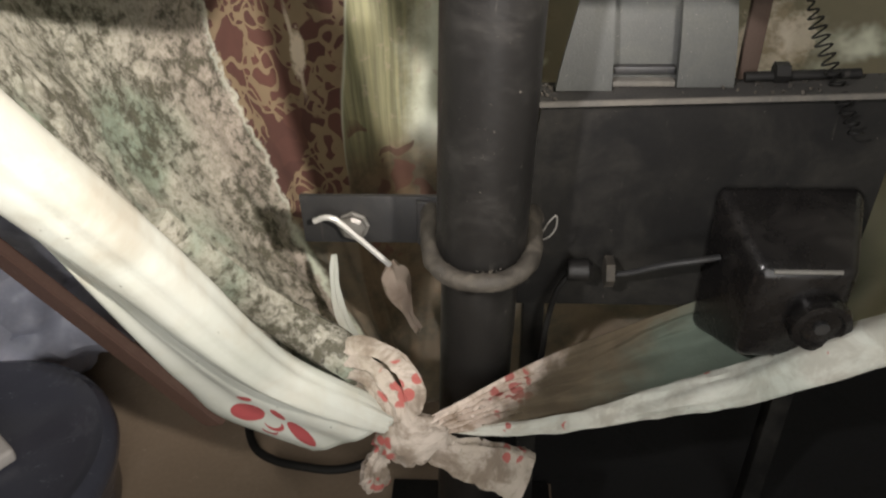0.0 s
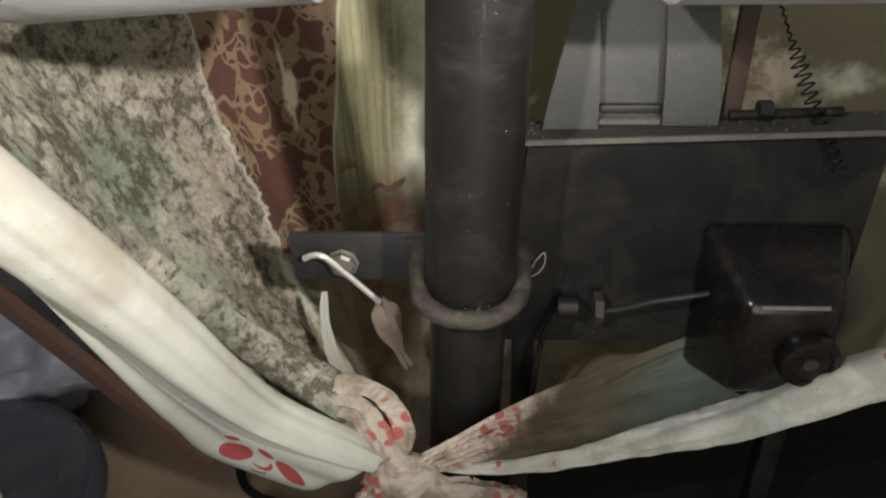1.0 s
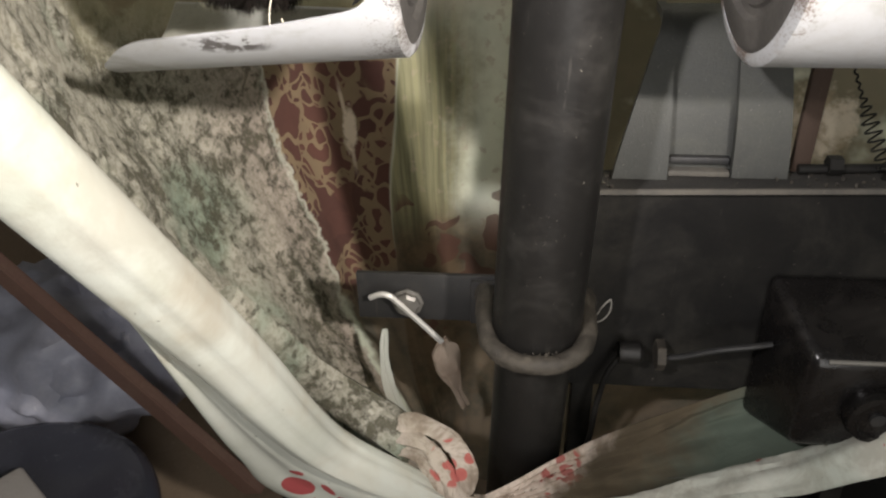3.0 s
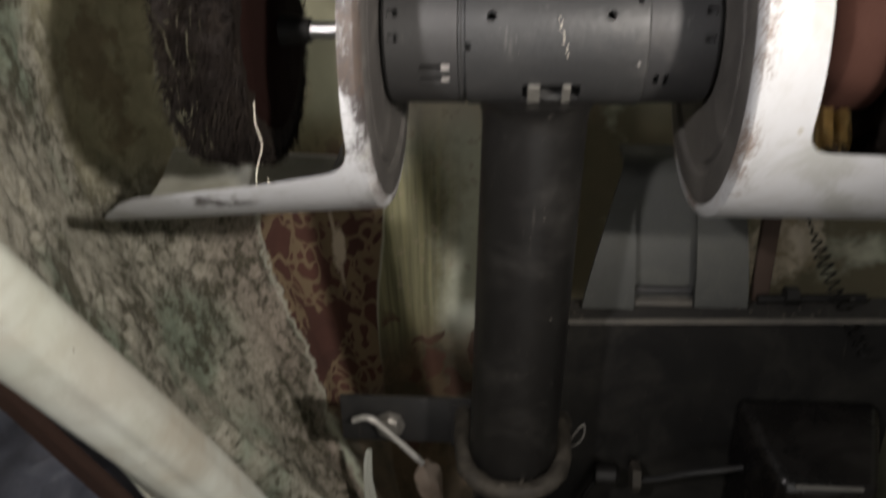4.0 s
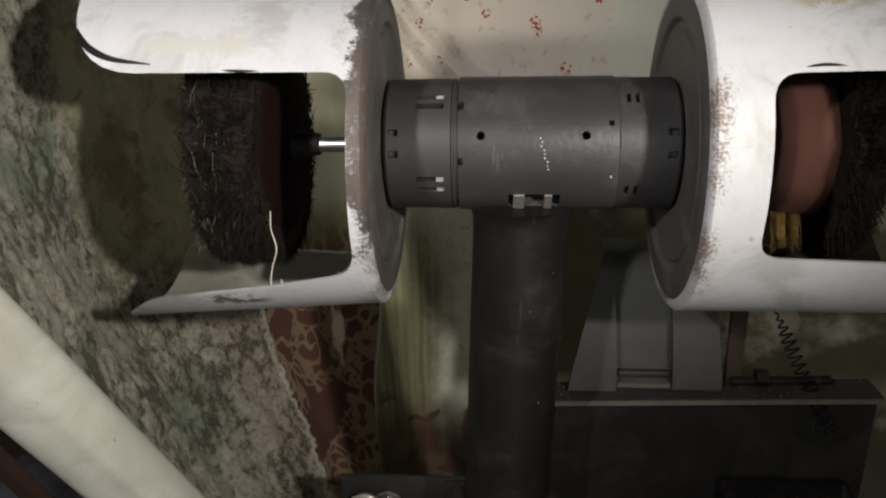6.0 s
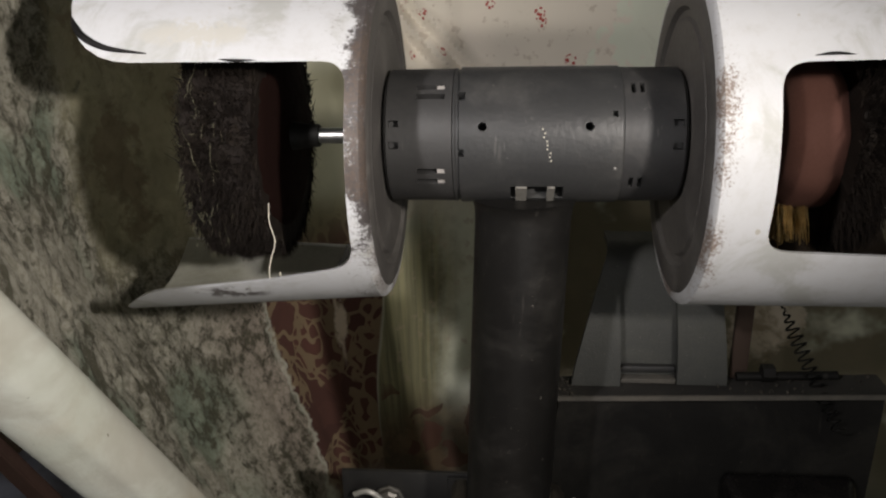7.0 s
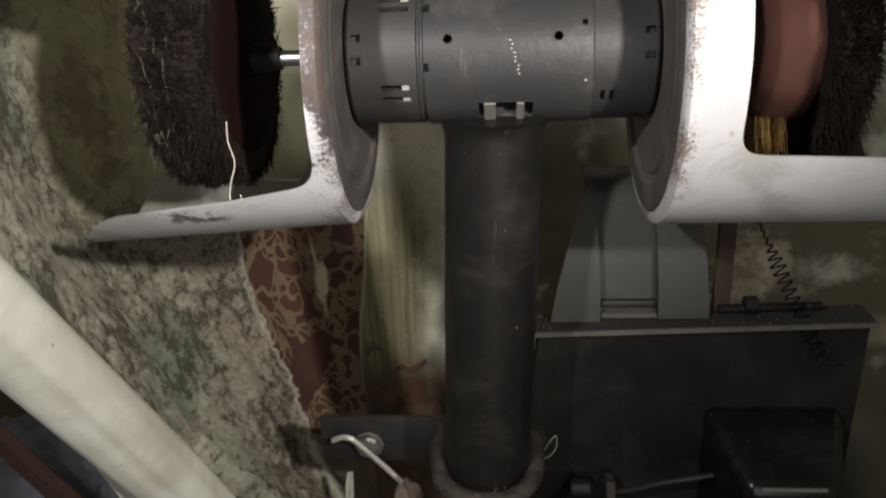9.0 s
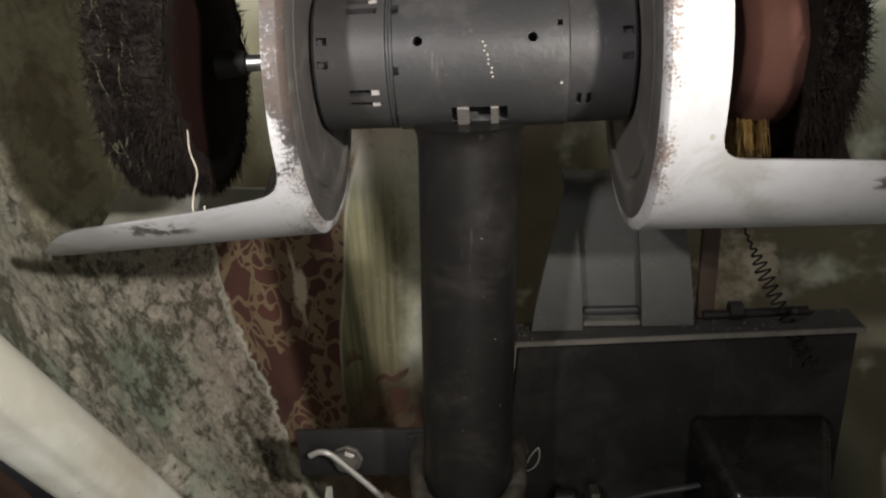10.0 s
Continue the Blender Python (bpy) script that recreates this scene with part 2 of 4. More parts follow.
    # shade on the right of the sheet, painted as dark olive-brown
    right_shade = w.calc("MULTIPLY", w.calc("MULTIPLY", w.band(uu, 0.535, 0.57), w.calc("MULTIPLY", w.band(v, 0.80, 0.62), w.band(v, 0.30, 0.37))), w.band(w.noise(5.5, 4, 0.6, ob), 0.26, 0.42))
    base = w.mix(w.calc("MULTIPLY", right_shade, 0.9), base, w.mix(w.noise(11, 5, 0.65, ob), (0.095, 0.085, 0.05), (0.21, 0.165, 0.10)))
    # pool of light between the shadows, painted as a pale, stained oval
    clean = w.calc("ADD", w.calc("POWER", w.calc("DIVIDE", w.calc("SUBTRACT", uu, 0.672), 0.015), 2.0), w.calc("POWER", w.calc("DIVIDE", w.calc("SUBTRACT", v, 0.47), 0.05), 2.0))
    base = w.mix(w.calc("MULTIPLY", w.band(w.calc("ADD", clean, w.calc("MULTIPLY", w.calc("SUBTRACT", w.noise(55, 5, 0.7, ob), 0.5), 2.2)), 1.5, 0.4), 0.85), base, w.mix(w.band(w.noise(24, 4, 0.6, ob), 0.45, 0.65), (0.76, 0.68, 0.57), (0.42, 0.34, 0.24)))
    # printed border: red petals on tan, and a few petals below the olive strip
    border = w.calc("MULTIPLY", w.band(uu, 0.312, 0.318), w.band(side, 0.4235, 0.4195))
    below = w.calc("MULTIPLY", w.calc("MULTIPLY", w.band(uu, 0.43, 0.44), w.band(uu, 0.62, 0.58)), w.calc("MULTIPLY", w.band(v, 0.40, 0.37), w.band(v, 0.16, 0.2)))
    print_area = w.calc("MULTIPLY", border, w.calc("MULTIPLY", w.band(v, 0.68, 0.64), w.band(v, 0.27, 0.31)))
    cell = w.voronoi(18, "F1", swirl.outputs[0])
    shade = w.axes(cell.outputs["Color"])
    edge = w.voronoi(18, "DISTANCE_TO_EDGE", swirl.outputs[0]).outputs["Distance"]
    small = w.voronoi(38, "F1", swirl.outputs[0])
    small_edge = w.voronoi(38, "DISTANCE_TO_EDGE", swirl.outputs[0]).outputs["Distance"]
    big_one = w.band(shade[0], 0.50, 0.52)
    big_petal = w.calc("MULTIPLY", big_one, w.band(edge, 0.07, 0.10))
    small_petal = w.calc("MULTIPLY", w.calc("SUBTRACT", 1.0, big_one), w.calc("MULTIPLY", w.band(small_edge, 0.10, 0.14), w.band(w.axes(small.outputs["Color"])[1], 0.3, 0.32)))
    petal = w.calc("MAXIMUM", big_petal, small_petal)
    tan = w.mix(w.noise(16, 3, 0.5, ob), (0.26, 0.19, 0.115), (0.18, 0.13, 0.08))
    red = w.mix(w.calc("ADD", w.calc("MULTIPLY", shade[1], 0.6), w.calc("MULTIPLY", w.noise(35, 4, 0.6, ob), 0.5)), (0.068, 0.030, 0.024), (0.125, 0.053, 0.040))
    fx, _, fz = w.axes(ob)
    bloom = w.calc("ADD", w.calc("POWER", w.calc("DIVIDE", w.calc("ADD", fx, 0.252), 0.034), 2.0), w.calc("POWER", w.calc("DIVIDE", w.calc("SUBTRACT", fz, 0.525), 0.040), 2.0))
    petal = w.calc("MAXIMUM", petal, w.band(bloom, 1.0, 0.88))
    base = w.mix(print_area, base, w.mix(petal, tan, red))
    base = w.mix(w.calc("MULTIPLY", w.calc("MULTIPLY", below, big_petal), 0.75), base, red)
    px, _, pz = w.axes(ob)
    bent = w.calc("ADD", px, w.calc("MULTIPLY", w.calc("SUBTRACT", pz, 0.66), 0.16))
    worn_spot = w.calc("ADD", w.calc("POWER", w.calc("DIVIDE", w.calc("ADD", bent, 0.249), 0.011), 2.0), w.calc("POWER", w.calc("DIVIDE", w.calc("SUBTRACT", pz, 0.638), 0.036), 2.0))
    worn_spot = w.calc("ADD", worn_spot, w.calc("MULTIPLY", w.calc("SUBTRACT", w.noise(60, 4, 0.7, ob), 0.5), 2.6))
    streak_x = w.calc("ADD", px, w.calc("MULTIPLY", w.calc("SUBTRACT", pz, 0.63), 0.28))
    ray = w.calc("MULTIPLY", w.band(w.calc("ABSOLUTE", w.calc("ADD", streak_x, 0.246)), 0.0045, 0.001), w.calc("MULTIPLY", w.band(pz, 0.555, 0.60), w.band(pz, 0.73, 0.69)))
    base = w.mix(w.calc("MULTIPLY", w.calc("MULTIPLY", w.calc("MAXIMUM", w.band(worn_spot, 1.5, 0.5), w.calc("MULTIPLY", ray, 0.7)), print_area), 0.95), base, (0.70, 0.60, 0.47))
    # dust and mould on the side by the wheels
    mould_area = w.calc("MAXIMUM", w.band(uu, 0.318, 0.308), w.calc("MULTIPLY", w.band(uu, 0.40, 0.34), w.band(v, 0.62, 0.68)))
    clumps = w.noise(40, 9, 0.8, ob)
    big = w.noise(8, 4, 0.65, ob)
    spots = w.band(w.calc("ADD", clumps, w.calc("MULTIPLY", big, 0.45)), 0.70, 0.82)
    tufts = w.band(w.noise(105, 6, 0.8, ob), 0.46, 0.58)
    green = w.band(w.noise(6.5, 3, 0.5, ob), 0.5, 0.68)
    dusty = w.mix(green, (0.40, 0.385, 0.32), (0.25, 0.30, 0.23))
    rosy = w.mix(w.calc("MULTIPLY", w.band(u, 0.22, 0.30), 0.7), dusty, (0.42, 0.345, 0.295))
    mouldy = w.mix(w.calc("MULTIPLY", tufts, 0.55), rosy, (0.155, 0.148, 0.10))
    mouldy = w.mix(w.calc("MULTIPLY", spots, 0.88), mouldy, (0.07, 0.065, 0.04))
    base = w.mix(mould_area, base, mouldy)
    # darker, duller olive behind the left hood
    dull_olive = w.calc("MULTIPLY", w.calc("MULTIPLY", w.band(uu, 0.35, 0.37), w.band(uu, 0.465, 0.445)), w.calc("MULTIPLY", w.band(v, 0.58, 0.66), w.band(v, 0.88, 0.80)))
    base = w.mix(w.calc("MULTIPLY", dull_olive, 0.85), base, w.mix(big, (0.24, 0.225, 0.13), (0.14, 0.135, 0.075)))
    # olive, nearly bare patch behind the brush wheel, lightened to lift the hood's shadow
    lifted_olive = w.calc("MULTIPLY", w.calc("MULTIPLY", w.band(uu, 0.185, 0.215), w.band(uu, 0.42, 0.36)), w.calc("MULTIPLY", w.band(v, 0.60, 0.68), w.band(v, 0.93, 0.86)))
    base = w.mix(w.calc("MULTIPLY", lifted_olive, w.calc("SUBTRACT", 0.9, w.calc("MULTIPLY", w.band(w.noise(26, 6, 0.7, ob), 0.60, 0.68), 0.6))), base, w.mix(w.noise(13, 4, 0.6, ob), (0.66, 0.63, 0.43), (0.42, 0.39, 0.25)))
    # brown blotches over the same patch
    rusty = w.calc("MULTIPLY", lifted_olive, w.band(w.noise(9, 6, 0.7, ob, 0.4), 0.50, 0.60))
    base = w.mix(w.calc("MULTIPLY", rusty, 0.6), base, (0.24, 0.175, 0.11))
    # soft stains everywhere
    stain = w.band(w.noise(7, 5, 0.7, ob, 0.6), 0.60, 0.78)
    base = w.mix(w.calc("MULTIPLY", stain, 0.35), base, (0.24, 0.21, 0.13))
    w.colour(base)
    weave = w.noise(420, 2, 0.5, ob)
    relief = w.calc("MULTIPLY", w.calc("SUBTRACT", clumps, w.calc("MULTIPLY", spots, 0.6)), mould_area)
    w.bump(w.calc("ADD", w.calc("MULTIPLY", weave, 0.12), w.calc("ADD", relief, w.calc("MULTIPLY", w.noise(22, 4, 0.6, ob), 0.5))), 0.7, 0.004)
    return w.m


def rolled_cloth(name, hearts):
    """Clean off-white cotton; hearts: a patch of red printed petals and soil toward the knot."""
    w = Mat(name, (0.66, 0.68, 0.58), 0.9, uv=True)
    ob = w.t.nodes.new("ShaderNodeTexCoord").outputs["Object"]
    u, v, _ = w.axes()
    c = w.mix(w.band(w.noise(8, 4, 0.6, ob), 0.4, 0.75), *(((0.58, 0.51, 0.44), (0.47, 0.43, 0.35)) if hearts > 0.5 else ((0.64, 0.65, 0.58), (0.46, 0.50, 0.44)) if hearts else ((0.52, 0.54, 0.485), (0.44, 0.46, 0.395))))
    c = w.mix(w.calc("MULTIPLY", w.band(w.noise(6, 5, 0.65, ob, 0.4), 0.5, 0.75), 0.55), c, (0.40, 0.345, 0.26))
    specks = w.band(w.noise(90, 3, 0.6, ob), 0.71, 0.74)
    c = w.mix(w.calc("MULTIPLY", specks, 0.7), c, (0.08, 0.08, 0.06))
    brown = w.calc("MULTIPLY", w.band(w.noise(17, 5, 0.7, ob, 0.5), 0.40, 0.62), 0.9)
    c = w.mix(w.calc("MULTIPLY", brown, hearts), c, (0.17, 0.125, 0.085))
    if hearts:
        fine = 1.0 if hearts > 0.5 else 1.8
        cells = w.voronoi(11 * fine, "F1", ob).outputs["Distance"]
        dots = w.voronoi(58 * fine, "F1", ob).outputs["Distance"]
        sprig = w.calc("MULTIPLY", w.band(cells, 0.34 / fine, 0.30 / fine), w.band(dots, 0.50, 0.42))
        c = w.mix(w.calc("MULTIPLY", sprig, 0.85), c, (0.43, 0.085, 0.075))
    else:
        ox, oy, oz = w.axes(ob)
        soiled = w.calc("MULTIPLY", w.band(oz, 0.66, 0.88), w.band(w.noise(7, 5, 0.65, ob, 0.5), 0.36, 0.56))
        c = w.mix(w.calc("MULTIPLY", soiled, 0.38), c, (0.26, 0.22, 0.165))
        wave = w.calc("MULTIPLY", w.calc("SUBTRACT", w.noise(60, 2, 0.5, ob), 0.5), 0.35)

        def oval(x0, z0, rx, rz, tilt):
            """0 at the middle, 1 on the rim of a tilted oval in the cloth."""
            dx, dz = w.calc("SUBTRACT", ox, x0), w.calc("SUBTRACT", oz, z0)
            p = w.calc("ADD", w.calc("MULTIPLY", dx, math.cos(tilt) / rx), w.calc("MULTIPLY", dz, math.sin(tilt) / rx))
            q = w.calc("ADD", w.calc("MULTIPLY", dx, -math.sin(tilt) / rz), w.calc("MULTIPLY", dz, math.cos(tilt) / rz))
            return w.calc("ADD", w.calc("ADD", w.calc("MULTIPLY", p, p), w.calc("MULTIPLY", q, q)), wave)

        front = w.calc("LESS_THAN", oy, 0.80)
        red = w.calc("MULTIPLY", w.band(oval(-0.203, 0.432, 0.026, 0.020, 0.5), 1.0, 0.9), front)
        for petal in ((-0.132, 0.409, 0.026, 0.013, -0.9), (-0.160, 0.440, 0.013, 0.007, -0.9), (-0.197, 0.472, 0.010, 0.008, 0.0)):
            red = w.calc("MAXIMUM", red, w.calc("MULTIPLY", w.band(oval(*petal), 1.0, 0.88), front))
        for whole, bite in (((-0.170, 0.413, 0.014, 0.012, 0.0), (-0.172, 0.419, 0.013, 0.012, 0.0)), ((-0.178, 0.398, 0.012, 0.010, 0.4), (-0.177, 0.404, 0.012, 0.010, 0.4))):
            curl = w.calc("MULTIPLY", w.band(oval(*whole), 1.0, 0.85), w.band(oval(*bite), 0.85, 1.0))
            red = w.calc("MAXIMUM", red, w.calc("MULTIPLY", curl, front))
        c = w.mix(red, c, w.mix(w.noise(90, 3, 0.6, ob), (0.42, 0.075, 0.08), (0.32, 0.06, 0.06)))
    w.colour(c)
    w.bump(w.calc("ADD", w.calc("MULTIPLY", w.noise(380, 2, 0.5, ob), 0.2), w.noise(16, 5, 0.6, ob, 0.8)), 0.5 if hearts else 0.25, 0.004)
    return w.m


def corner_cloth(name):
    """Creased cotton: pale with red sprigs by the knot (U 0), then brown, then dull green (U 1); V runs down from its upper edge."""
    w = Mat(name, (0.5, 0.44, 0.37), 0.93, uv=True)
    ob = w.t.nodes.new("ShaderNodeTexCoord").outputs["Object"]
    u, v, _ = w.axes()
    ragged = w.calc("MULTIPLY", w.calc("SUBTRACT", w.noise(14, 5, 0.65, ob), 0.5), 0.30)
    uu = w.calc("ADD", u, w.calc("ADD", ragged, w.calc("MULTIPLY", v, 0.22)))
    pale = w.mix(w.band(w.noise(30, 5, 0.7, ob), 0.42, 0.68), (0.68, 0.58, 0.50), (0.34, 0.26, 0.19))
    cells = w.voronoi(11, "F1", ob).outputs["Distance"]
    dots = w.voronoi(62, "F1", ob).outputs["Distance"]
    sprig = w.calc("MULTIPLY", w.band(cells, 0.42, 0.36), w.band(dots, 0.52, 0.44))
    pale = w.mix(w.calc("MULTIPLY", sprig, 0.85), pale, (0.40, 0.085, 0.075))
    brown = w.mix(w.noise(18, 5, 0.65, ob), (0.135, 0.105, 0.064), (0.058, 0.044, 0.028))
    green = w.mix(w.noise(12, 5, 0.65, ob), (0.070, 0.092, 0.070), (0.14, 0.175, 0.14))
    c = w.mix(w.band(uu, 0.36, 0.54), pale, brown)
    c = w.mix(w.band(uu, 0.66, 0.92), c, green)
    w.colour(c)
    w.bump(w.calc("ADD", w.calc("MULTIPLY", w.noise(380, 2, 0.5, ob), 0.2), w.noise(24, 5, 0.6, ob, 0.8)), 0.5, 0.004)
    return w.m


SHEET = cloth("printed_dusty_cotton")
CORNER = corner_cloth("gathered_soiled_cotton")
ROLL = rolled_cloth("off_white_cotton", 0.0)
KNOT = rolled_cloth("knotted_printed_cotton", 0.85)
HEM = rolled_cloth("grey_white_printed_cotton", 0.4)


# ---- mesh helpers ----
def link(name, bm, material, smooth=True):
    me = bpy.data.meshes.new(name)
    bmesh.ops.recalc_face_normals(bm, faces=bm.faces)
    bm.to_mesh(me)
    bm.free()
    for m in material if isinstance(material, (list, tuple)) else (material,):
        me.materials.append(m)
    if smooth:
        me.shade_smooth()
        me.set_sharp_from_angle(angle=radians(38))
    return new(name, me)


def part(name, bm, material, parent, label="", smooth=True):
    """One mesh object under a thing or under a part."""
    ob = link(name, bm, material, smooth)
    ob.parent = parent
    if label:
        tagged(ob, label)
    return ob


def thing(name, label, category, group="", kind=""):
    return tagged(new(name), label, category, group, kind)


def solid(name, bm, material, label, category, group="", kind="", smooth=True):
    return tagged(link(name, bm, material, smooth), label, category, group, kind)


def box(lo, hi, bevel=0.002, segments=2, bm=None, turn=None):
    bm = bm or bmesh.new()
    size = Vector(hi) - Vector(lo)
    m = Matrix.Translation((Vector(lo) + Vector(hi)) / 2) @ (turn or Matrix()) @ Matrix.Diagonal((*size, 1))
    made = bmesh.ops.create_cube(bm, size=1, matrix=m)
    if bevel:
        edges = list({e for vert in made["verts"] for e in vert.link_edges})
        bmesh.ops.bevel(bm, geom=edges, offset=bevel, segments=segments, profile=0.5, affect="EDGES")
    return bm


def lathe(profile, centre, n=64, bm=None, axis="x", closed=False):
    """Turns (along, radius) pairs round an axis through centre."""
    bm = bm or bmesh.new()
    rings = []
    for a, r in profile:
        ring = []
        for i in range(n):
            q = 2 * math.pi * i / n
            c, s = r * math.cos(q), r * math.sin(q)
            off = {"x": (a, c, s), "y": (c, a, s), "z": (c, s, a)}[axis]
            ring.append(bm.verts.new(Vector(centre) + Vector(off)))
        rings.append(ring)
    pairs = list(zip(rings, rings[1:])) + ([(rings[-1], rings[0])] if closed else [])
    for ra, rb in pairs:
        for i in range(n):
            bm.faces.new((ra[i], ra[(i + 1) % n], rb[(i + 1) % n], rb[i]))
    if not closed:
        for ring in (rings[0], rings[-1]):
            if (ring[0].co - ring[n // 2].co).length > 1e-5:
                bm.faces.new(ring)
    return bm


def smooth_path(points, steps=8):
    """Catmull-Rom through the points."""
    pts = [Vector(p) for p in points]
    pts = [2 * pts[0] - pts[1], *pts, 2 * pts[-1] - pts[-2]]
    out = []
    for i in range(1, len(pts) - 2):
        p0, p1, p2, p3 = pts[i - 1:i + 3]
        for k in range(steps):
            t = k / steps
            out.append(0.5 * (2 * p1 + (p2 - p0) * t + (2 * p0 - 5 * p1 + 4 * p2 - p3) * t * t + (3 * p1 - p0 - 3 * p2 + p3) * t ** 3))
    out.append(pts[-2])
    return out


def tube(path, radius, n=10, bm=None, wobble=None, flat=1.0):
    """A tube along a path; radius is a number or a function of 0..1; wobble adds to it by (t, angle)."""
    bm = bm or bmesh.new()
    rings, side = [], None
    for i, p in enumerate(path):
        t = i / (len(path) - 1)
        way = (path[min(i + 1, len(path) - 1)] - path[max(i - 1, 0)]).normalized()
        if side is None:
            side = way.orthogonal().normalized()
        side = (side - way * side.dot(way)).normalized()
        up = way.cross(side)
        r0 = radius(t) if callable(radius) else radius
        ring = []
        for k in range(n):
            q = 2 * math.pi * k / n
            r = r0 + (wobble(t, q) if wobble else 0.0)
            ring.append(bm.verts.new(p + side * r * math.cos(q) + up * r * flat * math.sin(q)))
        rings.append(ring)
    for ra, rb in zip(rings, rings[1:]):
        for k in range(n):
            bm.faces.new((ra[k], ra[(k + 1) % n], rb[(k + 1) % n], rb[k]))
    bm.faces.new(rings[0])
    bm.faces.new(rings[-1])
    return bm


def prism(outline, lo, hi, bm=None):
    """An (x, z) outline pushed from y = lo to y = hi."""
    bm = bm or bmesh.new()
    a = [bm.verts.new((x, lo, z)) for x, z in outline]
    b = [bm.verts.new((x, hi, z)) for x, z in outline]
    bm.faces.new(a)
    bm.faces.new(b[::-1])
    for i in range(len(a)):
        j = (i + 1) % len(a)
        bm.faces.new((a[i], b[i], b[j], a[j]))
    return bm


def carve(ob, cutter_bm):
    """Cuts the cutter out of ob's mesh for good."""
    bmesh.ops.recalc_face_normals(cutter_bm, faces=cutter_bm.faces)
    me = bpy.data.meshes.new("cutter")
    cutter_bm.to_mesh(me)
    cutter_bm.free()
    cutter = new("cutter", me)
    mod = ob.modifiers.new("carve", "BOOLEAN")
    mod.operation, mod.solver, mod.object = "DIFFERENCE", "EXACT", cutter
    bpy.context.view_layer.update()
    done = bpy.data.meshes.new_from_object(ob.evaluated_get(bpy.context.evaluated_depsgraph_get()))
    ob.modifiers.clear()
    ob.data = done
    bpy.data.objects.remove(cutter)
    done.shade_smooth()
    done.set_sharp_from_angle(angle=radians(38))


# ---- the room ----
def slab(name, lo, hi, material, label, category):
    return solid(name, box(lo, hi, 0), material, label, category, kind="structure", smooth=False)


slab("floor", (-1.9, -3.0, -0.1), (2.1, 2.6, 0.0), FLOOR, "dusty brown cement workshop floor", "floor")
# walls and ceiling are unseen, added to close the room and bounce light
slab("wall_north", (-1.9, 2.5, 0.0), (2.1, 2.6, 2.5), WALL, "dim grey plaster wall behind the hung sheet", "wall")
slab("wall_west", (-2.0, -1.5, 0.0), (-1.9, 2.6, 2.5), WALL, "plain grey plaster wall", "wall")
slab("wall_east", (2.1, -1.5, 0.0), (2.2, 2.6, 2.5), WALL, "plain grey plaster wall", "wall")
slab("ceiling", (-2.0, -1.5, 2.5), (2.2, 2.6, 2.6), WALL, "plain grey plaster ceiling", "ceiling")
# unseen wall, left open only to let the added fill through
south = tagged(new("wall_south"), "plain grey plaster wall with an added gap for the fill light", "wall", kind="structure")
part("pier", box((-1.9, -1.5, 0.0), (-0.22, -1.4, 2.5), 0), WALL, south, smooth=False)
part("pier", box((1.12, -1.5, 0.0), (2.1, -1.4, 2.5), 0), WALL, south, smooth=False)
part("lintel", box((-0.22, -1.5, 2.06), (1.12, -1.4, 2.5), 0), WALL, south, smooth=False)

# ---- the polishing machine ----
AXIS = Vector((0.0, 0.83, 1.165))     # the motor's shaft, along x
HUB = Vector((0.0, 0.83, 1.16))       # the hoods' middle
machine = thing("polishing_machine", "grey double-ended polishing machine with white wheel hoods on a black column", "machine")

# motor: a ribbed tube between two end caps
R = 0.072
shell = [(0.038, 0.0685), (0.039, R - 0.001), (0.041, R - 0.001), (0.042, R - 0.0025), (0.0445, R - 0.0025), (0.0455, R), (0.208, R), (0.2095, R - 0.0015), (0.2095, 0.05), (0.038, 0.05)]
motor = part("motor_housing", lathe(shell, AXIS, 96, closed=True), MOTOR, machine, "dark grey painted steel motor tube")
cuts = bmesh.new()


def drill(x, phi, r, bm):
    """A radial round hole at an angle above the front."""
    d = Vector((0, -math.cos(radians(phi)), math.sin(radians(phi))))
    m = Matrix.Translation(AXIS + Vector((x, 0, 0)) + d * R) @ d.to_track_quat("Z", "Y").to_matrix().to_4x4()
    bmesh.ops.create_cone(bm, cap_ends=True, segments=16, radius1=r, radius2=r, depth=0.05, matrix=m)


def slot(x, phi, wide, high, bm, deep=0.02, radius=R):
    d = Vector((0, -math.cos(radians(phi)), math.sin(radians(phi))))
    up = Vector((0, math.sin(radians(phi)), math.cos(radians(phi))))
    m = Matrix((Vector((1, 0, 0)), up, d)).transposed().to_4x4()
    m.translation = AXIS + Vector((x, 0, 0)) + d * radius
    bmesh.ops.create_cube(bm, size=1, matrix=m @ Matrix.Diagonal((wide, high, deep, 1)))


drill(0.069, 19, 0.0045, cuts)
drill(0.175, 19, 0.0045, cuts)
slot(0.0475, 45, 0.008, 0.010, cuts)
slot(0.0475, -2, 0.006, 0.008, cuts)
slot(0.2, 29, 0.005, 0.006, cuts)
slot(0.1245, -44, 0.054, 0.024, cuts, 0.05)
carve(motor, cuts)
# plain dark cylinder added behind the holes as their shade
part("dark_core", lathe([(0.03, 0.046), (0.215, 0.046)], AXIS, 48), DARK, motor)
for x0, lug_wide in ((0.1085, 0.0115), (0.139, 0.0075)):
    lug = bmesh.new()
    slot(x0, -46, lug_wide, 0.028, lug, 0.005, R - 0.002)
    part("terminal_lug", lug, LUG, motor, "bare pale metal lug in the bottom slot")
